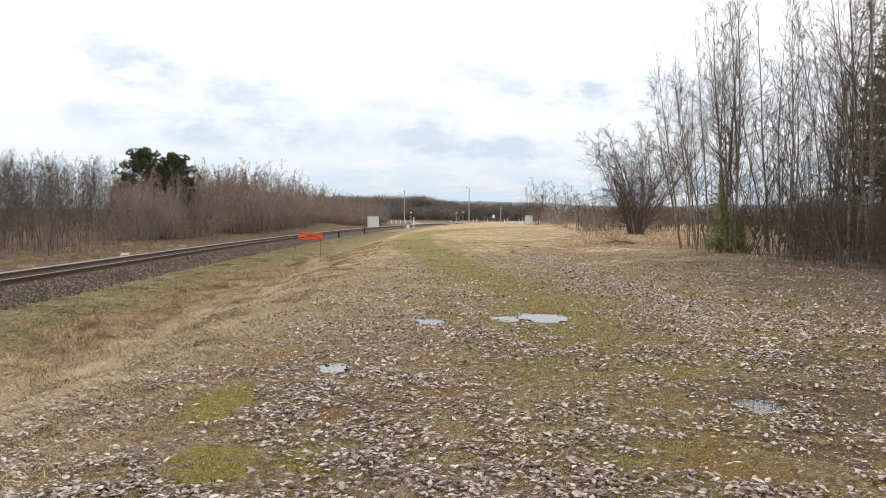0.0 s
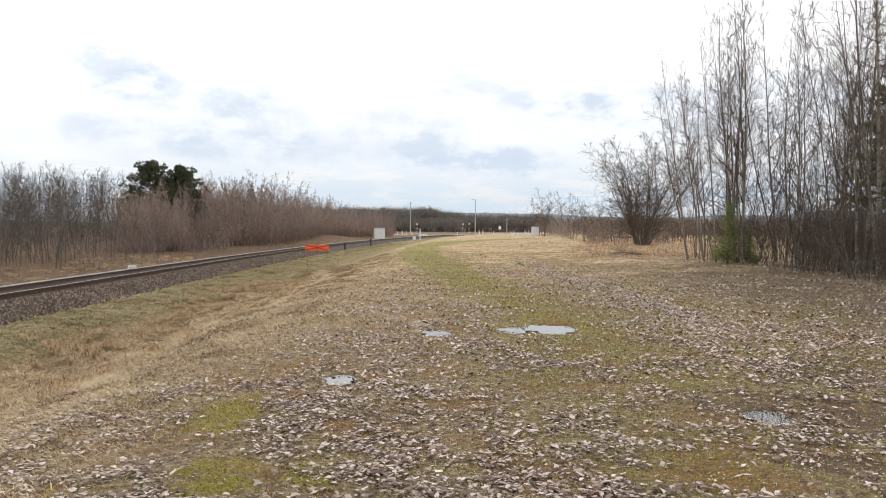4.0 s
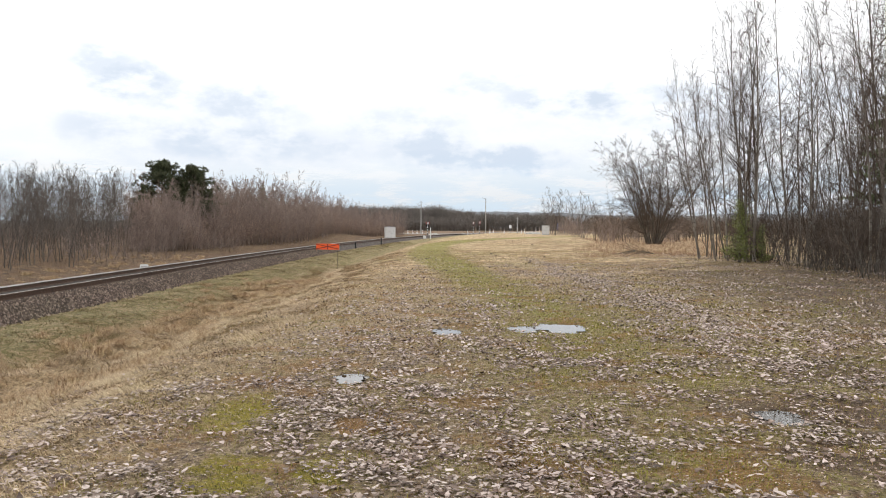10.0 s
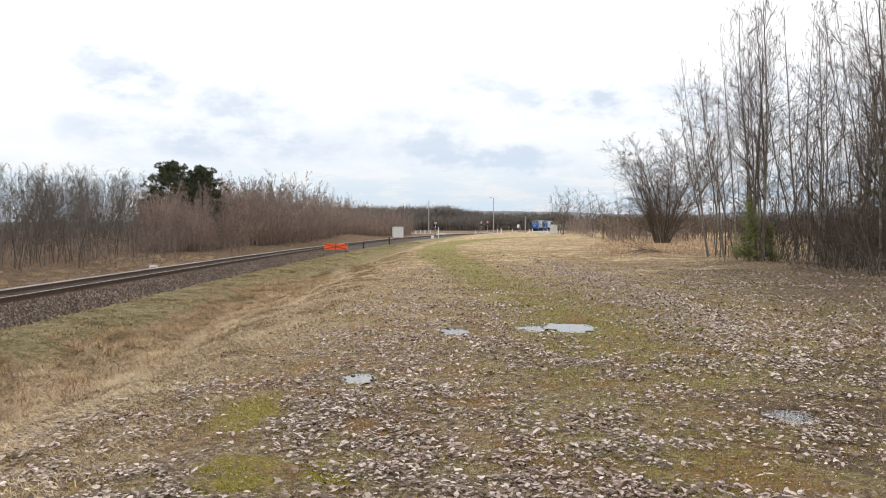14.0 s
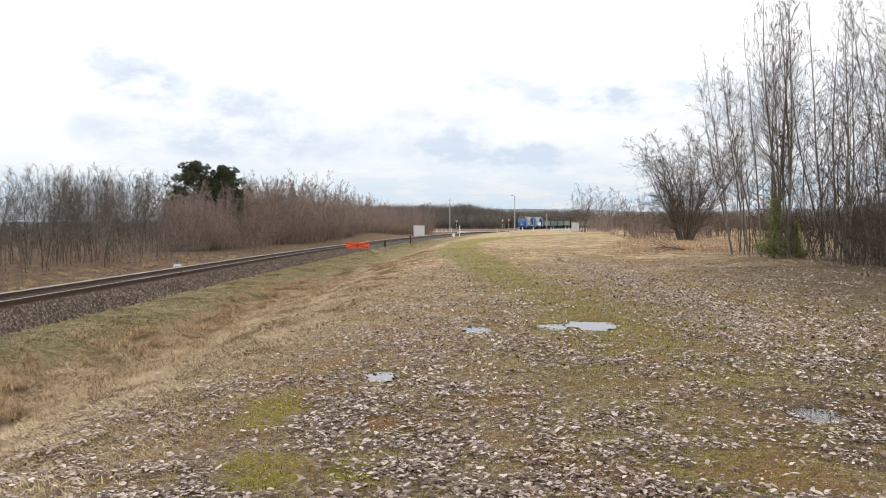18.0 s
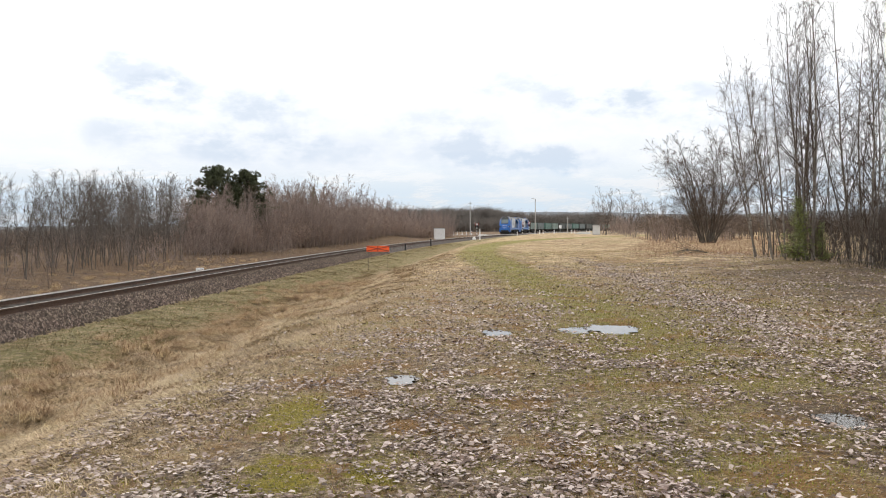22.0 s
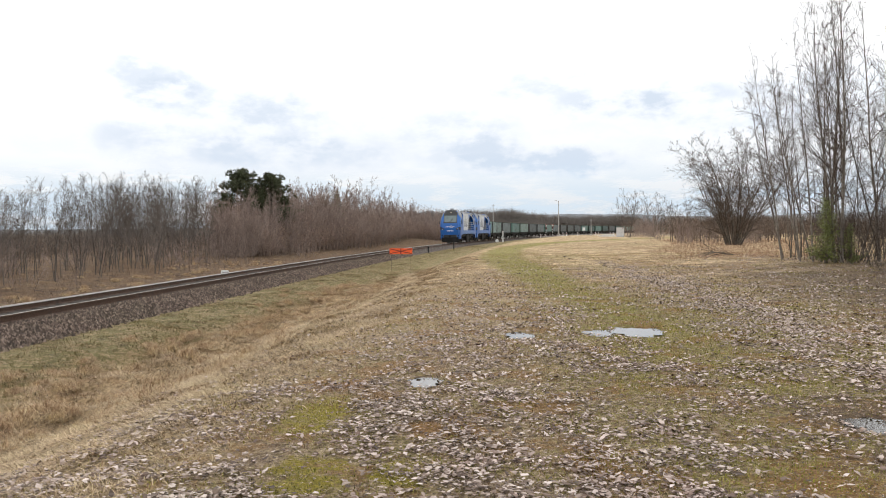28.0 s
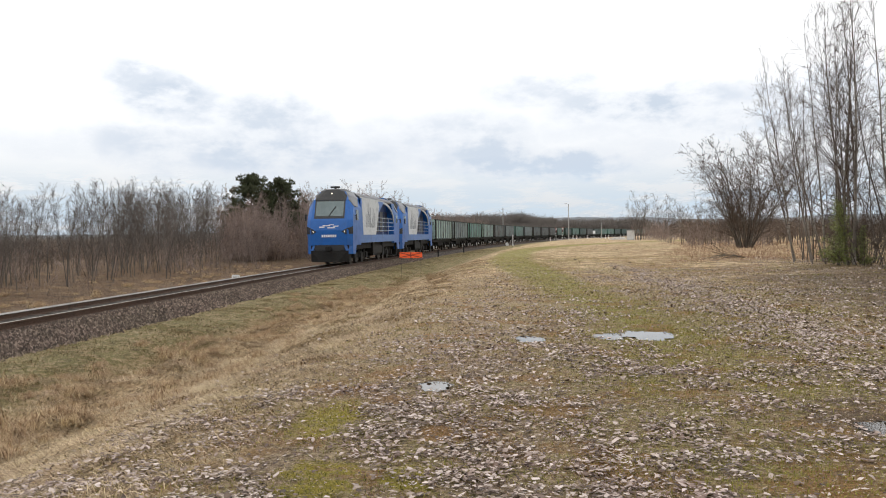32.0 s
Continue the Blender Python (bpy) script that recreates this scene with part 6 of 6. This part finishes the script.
        bmesh.ops.recalc_face_normals(bm, faces=bm.faces)
        part("arch_edge", bm, M_PANEL, loco, "pale curved edge over the gallery")
    return loco, wheels


def wagon(label, paint):
    w = tagged(new("gondola_wagon"), label, "freight wagon", "wagons of the train")
    L, W, z0, z1 = 6.2, 1.55, 1.42, 3.58
    part("underframe", box(bmesh.new(), -6.4, 6.4, -1.3, 1.3, 1.05, 1.44, 0.02), M_UNDER, w)
    part("centre_sill", box(bmesh.new(), -6.9, 6.9, -0.2, 0.2, 0.92, 1.2, 0.03), M_UNDER, w)
    part("floor", box(bmesh.new(), -L, L, -W, W, 1.42, 1.5), M_UNDER, w)
    for s in (-1, 1):
        side = part("side_wall", box(bmesh.new(), -L, L, s * W - 0.03, s * W + 0.03, z0, z1, 0.008), paint, w)
        part("top_rail", box(bmesh.new(), -L - 0.05, L + 0.05, s * W - 0.07, s * W + 0.07, z1 - 0.03, z1 + 0.11, 0.02), M_UNDER, side, "dark worn top rail")
        part("bottom_rail", box(bmesh.new(), -L - 0.05, L + 0.05, s * W - 0.06, s * W + 0.07, z0 - 0.06, z0 + 0.08, 0.02), M_UNDER, side)
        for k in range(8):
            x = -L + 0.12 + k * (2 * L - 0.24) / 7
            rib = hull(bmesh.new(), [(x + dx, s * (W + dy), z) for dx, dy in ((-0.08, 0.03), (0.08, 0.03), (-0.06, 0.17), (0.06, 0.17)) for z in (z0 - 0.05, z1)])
            # slate and near-black paint put in for the shade lines between panels
            part("rib", rib, WAGON_PAINTS[3] if k % 7 else M_UNDER, side, "dull dark rib standing in for a shade line")
    for s in (-1, 1):
        end = part("end_wall", box(bmesh.new(), s * L - 0.03, s * L + 0.03, -W - 0.02, W + 0.02, z0, z1 + 0.06, 0.008), paint, w)
        for z in (1.9, 2.5, 3.05):
            part("end_rib", box(bmesh.new(), min(s * L, s * (L + 0.12)), max(s * L, s * (L + 0.12)), -W, W, z - 0.07, z + 0.07), paint, end)
    cap = None
    for x in (4.33, -4.33):
        bogie(w, x, 2, 1.85, 0.475)
        for ax, s in itertools.product((x - 0.925, x + 0.925), (-1, 1)):
            if cap is None:
                cap = part("axle_cap", rod(bmesh.new(), (0, -0.03, 0), (0, 0.03, 0), 0.14, 0.14, 12), M_WHITE, w, "white-painted axle cap")
                cap.matrix_basis = pose(ax, s * 1.24, 0.475)
            else:
                twin("axle_cap", cap, pose(ax, s * 1.24, 0.475), w, "white-painted axle cap")
        part("brake_gear", box(bmesh.new(), x - 1.9, x + 1.9, -0.6, 0.6, 0.5, 1.06, 0.05), M_UNDER, w)
    part("hopper_gear", box(bmesh.new(), -1.6, 1.6, -1.1, 1.1, 0.62, 1.1, 0.05), M_UNDER, w, "dark brake cylinders under the floor")
    return w


def build_train():
    a, wheels_a = locomotive("bright blue diesel locomotive with lit headlamps leading the train")
    b, wheels_b = locomotive("bright blue diesel locomotive coupled second in the train")
    train = [(a, 8.8), (b, 8.8 + 18.2)]
    tones = [("pale green-grey", WAGON_PAINTS[0]), ("dark brown-grey", WAGON_PAINTS[1]), ("faded green", WAGON_PAINTS[2]), ("dull slate grey", WAGON_PAINTS[3]), ("dark green", WAGON_PAINTS[4])]
    made = {}
    at = 8.8 + 18.2 + 9.2 + 7.1
    order = [0, 3, 2, 0, 1, 3, 2, 3, 1, 1, 1, 2, 4, 2, 4, 1, 4, 2, 2, 4, 4, 1, 4, 2, 4, 3, 4, 2, 4, 1, 4]
    for k in order:
        if k in made:
            w = copy_thing(made[k], pose(0, 0, 0))
        else:
            w = made[k] = wagon(tones[k][0] + " ribbed steel open goods wagon on the track", tones[k][1])
        train.append((w, at))
        at += 14.2
    # the wheelsets of the foremost wagons roll too
    rolling = [(ws, ws.location.x, 0.475) for thing, _ in train[2:7] for ws in thing.children if ws.name.startswith("wheelset")]
    return train, wheels_a + wheels_b + rolling


def front_at(t):
    """How far the train's nose is past the start of the bend."""
    back = 32.0 - t
    return 16.7 + 16.5 * back + 0.03 * back * back


def motions():
    times = [0.0, 1.0, 2.0, 3.0, 4.0, 5.0] + [6.0 + k for k in range(27)]
    for thing, behind in TRAIN:
        rows = []
        for t in times:
            x, y, th = track_at(front_at(t) + behind)
            rows.append((t, pose(x, y, RAIL_Z, 0, 0, -90 - math.degrees(th))))
        walk(thing, rows)
    # the locomotives' wheels roll
    for ws, ax, r in WHEELS:
        rows = []
        for k in range(int(32 * FPS) + 1):
            t = k / FPS
            rows.append((t, pose(ax, 0, r) @ Matrix.Rotation((front_at(0) - front_at(t)) / r, 4, "Y")))
        walk(ws, rows)
    # the clouds drift slowly to the left
    for sheet, turn in ((CLOUDS_WEST, 2.65), (CLOUDS_EAST, 1.2)):
        walk(sheet, [(0.0, pose(*EYE, 0, 0, -turn)), (16.0, pose(*EYE, 0, 0, 0)), (32.0, pose(*EYE, 0, 0, turn))])


# ---------------------------------------------------------------- more materials
def birch_bark():
    n = Nodes("birch_bark", 0.8)
    marks = n.noise(5.0, 5, 0.7, (0.6, 0.6, 3.0), (0.52, 0.62))
    col = n.mix(marks, (0.3, 0.265, 0.225), (0.05, 0.042, 0.036))
    col = n.mix(n.math("MULTIPLY", n.noise(0.7, 3, 0.6, None, (0.38, 0.58)), 0.8), col, (0.125, 0.1, 0.08))
    return n.done(col, marks, 0.3, 0.01)


def lit(name, colour, strength):
    n = Nodes(name, 0.3)
    n.bsdf.inputs["Emission Color"].default_value = (*colour, 1)
    n.bsdf.inputs["Emission Strength"].default_value = strength
    return n.mat


M_BIRCH = birch_bark()
# brown twigs greyed, so that the haze of distance is in their tones
M_WOODS = scatter_mat("far_wood_twigs_hazed", [(0.085, 0.083, 0.083), (0.13, 0.126, 0.124), (0.18, 0.172, 0.165), (0.24, 0.23, 0.215)], 0.95)
M_BRAMBLE = scatter_mat("bramble_twigs", [(0.06, 0.046, 0.037), (0.1, 0.077, 0.061), (0.145, 0.112, 0.088), (0.19, 0.15, 0.118)], 0.95)
M_THICKET = scatter_mat("thicket_twigs", [(0.16, 0.118, 0.096), (0.25, 0.188, 0.155), (0.34, 0.262, 0.22), (0.44, 0.35, 0.3)], 0.95)
# pale blue-grey: aerial haze painted into the woodland colour
M_RIDGE = surface("ridge_wood_hazed", (0.2, 0.22, 0.24), (0.26, 0.27, 0.28), (0.17, 0.19, 0.2), 0.05, 0.008, 0.95)
M_ROAD = surface("road_asphalt", (0.3, 0.29, 0.27), (0.38, 0.37, 0.35), (0.24, 0.23, 0.21), 20, 1, 0.95)
M_SOIL = surface("fresh_earth", (0.06, 0.042, 0.03), (0.12, 0.085, 0.06), (0.045, 0.032, 0.024), 25, 4, 0.95, 0, 0.8)
M_GRAVEL = surface("pale_gravel", (0.4, 0.38, 0.34), (0.6, 0.57, 0.52), (0.3, 0.28, 0.25), 9, 1.5, 0.95, 0, 0.8, None, 0.0, 0.05)
M_LENS = surface("signal_lens", (0.12, 0.012, 0.01), (0.16, 0.02, 0.015), (0.1, 0.01, 0.01), 20, 3, 0.2, 0, 0.02)
M_DARK_RED = surface("dark_red_paint", (0.16, 0.018, 0.01), (0.2, 0.025, 0.015), (0.13, 0.02, 0.01), 20, 3, 0.6, 0, 0.05)
M_BLUE = surface("loco_blue", (0.012, 0.112, 0.4), (0.016, 0.128, 0.44), (0.02, 0.09, 0.29), 6, 0.9, 0.35, 0, 0.02)
M_DARK_BLUE = surface("loco_dark_blue", (0.01, 0.036, 0.14), (0.014, 0.047, 0.17), (0.012, 0.025, 0.085), 6, 1, 0.5, 0, 0.05)
M_LIGHT_BLUE = surface("loco_sill_blue", (0.07, 0.17, 0.42), (0.085, 0.2, 0.47), (0.09, 0.14, 0.27), 8, 1.2, 0.45, 0, 0.04)
M_GREY = surface("loco_grey", (0.07, 0.073, 0.078), (0.095, 0.099, 0.105), (0.05, 0.05, 0.05), 8, 1, 0.5, 0, 0.05)
M_CAB_ROOF = surface("loco_roof_grey", (0.16, 0.165, 0.175), (0.22, 0.225, 0.235), (0.1, 0.1, 0.1), 8, 1, 0.45, 0, 0.05)
M_PANEL = surface("loco_pale_panel", (0.5, 0.53, 0.55), (0.6, 0.62, 0.64), (0.3, 0.32, 0.34), 7, 1, 0.5, 0, 0.04)
M_SKYLINE = surface("skyline_print", (0.16, 0.18, 0.21), (0.22, 0.24, 0.27), (0.1, 0.11, 0.13), 20, 2, 0.5, 0, 0.02)
M_DARK = surface("loco_black", (0.02, 0.021, 0.023), (0.03, 0.031, 0.033), (0.045, 0.042, 0.04), 10, 2, 0.35, 0, 0.03)
M_UNDER = surface("underframe_grime", (0.009, 0.0085, 0.008), (0.017, 0.0155, 0.0138), (0.028, 0.023, 0.018), 10, 2, 0.85, 0.1, 0.2)
M_WHEEL = surface("wheel_steel", (0.05, 0.045, 0.04), (0.085, 0.076, 0.067), (0.035, 0.03, 0.025), 14, 3, 0.6, 0.5, 0.1)
M_HANDRAIL = surface("handrail_paint", (0.3, 0.36, 0.43), (0.36, 0.42, 0.5), (0.24, 0.27, 0.32), 14, 3, 0.5, 0, 0.05)
M_GLASS = surface("tinted_glass", (0.14, 0.175, 0.175), (0.17, 0.205, 0.205), (0.12, 0.15, 0.15), 3, 1, 0.12, 0.5, 0.0)
M_GLASS.node_tree.nodes["Principled BSDF"].inputs["IOR"].default_value = 1.6
M_LAMP = lit("headlamp_glow", (1.0, 0.8, 0.52), 2.2)
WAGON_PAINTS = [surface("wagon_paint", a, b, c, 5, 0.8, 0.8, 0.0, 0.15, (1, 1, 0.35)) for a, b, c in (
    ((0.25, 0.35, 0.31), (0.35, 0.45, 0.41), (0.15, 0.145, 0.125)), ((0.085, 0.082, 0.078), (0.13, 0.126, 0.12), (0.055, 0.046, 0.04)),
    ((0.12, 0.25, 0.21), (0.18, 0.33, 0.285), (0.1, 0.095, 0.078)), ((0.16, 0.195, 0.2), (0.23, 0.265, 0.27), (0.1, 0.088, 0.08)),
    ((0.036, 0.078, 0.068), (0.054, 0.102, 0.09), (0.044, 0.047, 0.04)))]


def build_clouds(label, R, blobs, low):
    """A sheet of cloud on the far sky, curved round the view."""
    az = np.radians(np.linspace(-50, 50, 49))
    el = np.radians(np.linspace(-1.0, 24, 14))
    ga, ge = np.meshgrid(az, el)
    verts = np.stack([R * np.sin(ga), R * np.cos(ga), R * np.tan(ge)], -1)
    idx = np.arange(ga.size).reshape(ga.shape)
    faces = np.stack([idx[:-1, :-1], idx[:-1, 1:], idx[1:, 1:], idx[1:, :-1]], -1).reshape(-1, 4)
    n = Nodes("cloud_bank", 1.0)
    sep = n.node("ShaderNodeSeparateXYZ")
    n.link(n.coord, sep.inputs[0])
    dist = sep.outputs["Y"]
    h = n.math("MULTIPLY", n.math("DIVIDE", sep.outputs["Z"], R), 100.0)  # hundredths of the distance
    w = n.math("MULTIPLY", n.math("DIVIDE", sep.outputs["X"], dist), 100.0)

    def wave(scale, size):
        return n.math("MULTIPLY", n.math("SUBTRACT", n.noise(scale, 6, 0.58, (1, 1, 1.5)), 0.5), size)
    wob = n.math("ADD", wave(0.0024, 9.0), wave(0.007, 3.0))
    lift = n.math("ADD", wave(0.003, 3.6), wave(0.008, 1.8))
    total = None
    for cx, cz, aw, ah, k in blobs:
        up = n.math("ADD", n.math("SUBTRACT", h, cz), lift)
        q = n.math("ADD", n.math("POWER", n.math("DIVIDE", n.math("ADD", n.math("SUBTRACT", w, cx), wob), aw * 1.2), 2.0), n.math("POWER", n.math("DIVIDE", up, ah), 2.0))
        b = n.math("MULTIPLY", n.steps(q, 2.9, 0.1), k)
        total = b if total is None else n.math("MAXIMUM", total, b)
    body = n.noise(0.0042, 6, 0.6, (1, 1, 2.0))
    total = n.math("MULTIPLY", total, n.math("ADD", 0.45, n.math("MULTIPLY", n.steps(body, 0.3, 0.62), 0.65)))
    grey = n.mix(n.steps(total, 0.3, 0.9), (0.99, 1.06, 1.17), (0.82, 0.93, 1.08))
    alpha = n.math("MINIMUM", n.math("MULTIPLY", total, 1.25), 0.97)
    col = grey
    if low:
        # pale blue openings between white bars near the skyline
        veil = n.math("MULTIPLY", n.steps(h, 10.0, 3.0), n.steps(n.noise(0.0023, 6, 0.62, (1, 1, 4.5)), 0.62, 0.44))
        col = n.mix(n.math("DIVIDE", veil, n.math("ADD", n.math("ADD", veil, total), 0.001)), grey, (0.77, 0.94, 1.1))
        alpha = n.math("MINIMUM", n.math("ADD", alpha, n.math("MULTIPLY", veil, 0.72)), 1.0)
    em = n.node("ShaderNodeEmission")
    n.link(col, em.inputs["Color"])
    clear = n.node("ShaderNodeBsdfTransparent")
    mixer = n.node("ShaderNodeMixShader")
    n.link(alpha, mixer.inputs["Fac"])
    n.link(clear.outputs[0], mixer.inputs[1])
    n.link(em.outputs[0], mixer.inputs[2])
    n.link(mixer.outputs[0], n.tree.nodes["Material Output"].inputs["Surface"])
    ob = mesh_of("cloud_backdrop", verts, faces, n.mat)
    return tagged(ob, label, "sky", kind="structure")


# sideways place, height, half width, half height (hundredths of the distance) and weight
PUFFS_WEST = [(-44.8, 18.8, 3.7, 2.5, 0.6),
              (-41.8, 17.0, 4.3, 2.3, 0.7),
              (-38.1, 15.7, 4.3, 1.8, 0.6),
              (-28.9, 15.3, 4.0, 2.3, 0.65),
              (-27.1, 13.3, 5.5, 1.9, 0.6), (-21.8, 13.5, 2.0, 1.8, 0.5), (-46.3, 11.3, 5.3, 1.8, 0.6), (-38.1, 10.4, 9.2, 2.0, 0.6), (-27.8, 10.2, 9.4, 2.5, 0.7), (-18.2, 9.4, 5.3, 1.9, 0.6), (-57.4, 10.8, 7.8, 1.2, 0.25)]
PUFFS_EAST = [(-11.6, 12.6, 5.2, 2.5, 0.4), (-5.8, 12.8, 6.6, 2.6, 0.55), (-1.4, 10.8, 4.4, 1.9, 0.7), (4.5, 8.9, 8.0, 1.5, 0.85), (11.0, 8.3, 4.4, 0.9, 0.9), (-5.8, 9.9, 4.4, 1.3, 0.55), (5.9, 18.2, 5.9, 1.9, 0.55), (10.3, 16.6, 3.7, 1.6, 0.6), (18.3, 15.9, 8.3, 1.9, 0.75), (24.8, 16.6, 4.6, 1.6, 0.65), (29.1, 14.0, 5.5, 2.2, 0.6), (14.6, 13.3, 6.7, 1.3, 0.35), (39.2, 15.1, 11.8, 2.9, 0.5), (16.8, 10.8, 4.5, 1.0, 0.3)]


# ---------------------------------------------------------------- the place
CLOUDS_WEST = build_clouds("puffs of soft lavender-grey cloud in a bright sky", 4150.0, PUFFS_WEST, False)
CLOUDS_EAST = build_clouds("bank of soft grey clouds over a pale blue skyline", 4300.0, PUFFS_EAST, True)
build_ground()
build_ballast()
build_puddles()
build_far_woods()
TRAIN, WHEELS = build_train()
build_lineside()
build_left_hedge()
build_right_grove()
build_willow()
build_fallen_branch()
build_molehills()
build_tussocks()
build_leaves()
build_crumbs()
build_grass()
build_ballast_stones()
build_track()
motions()
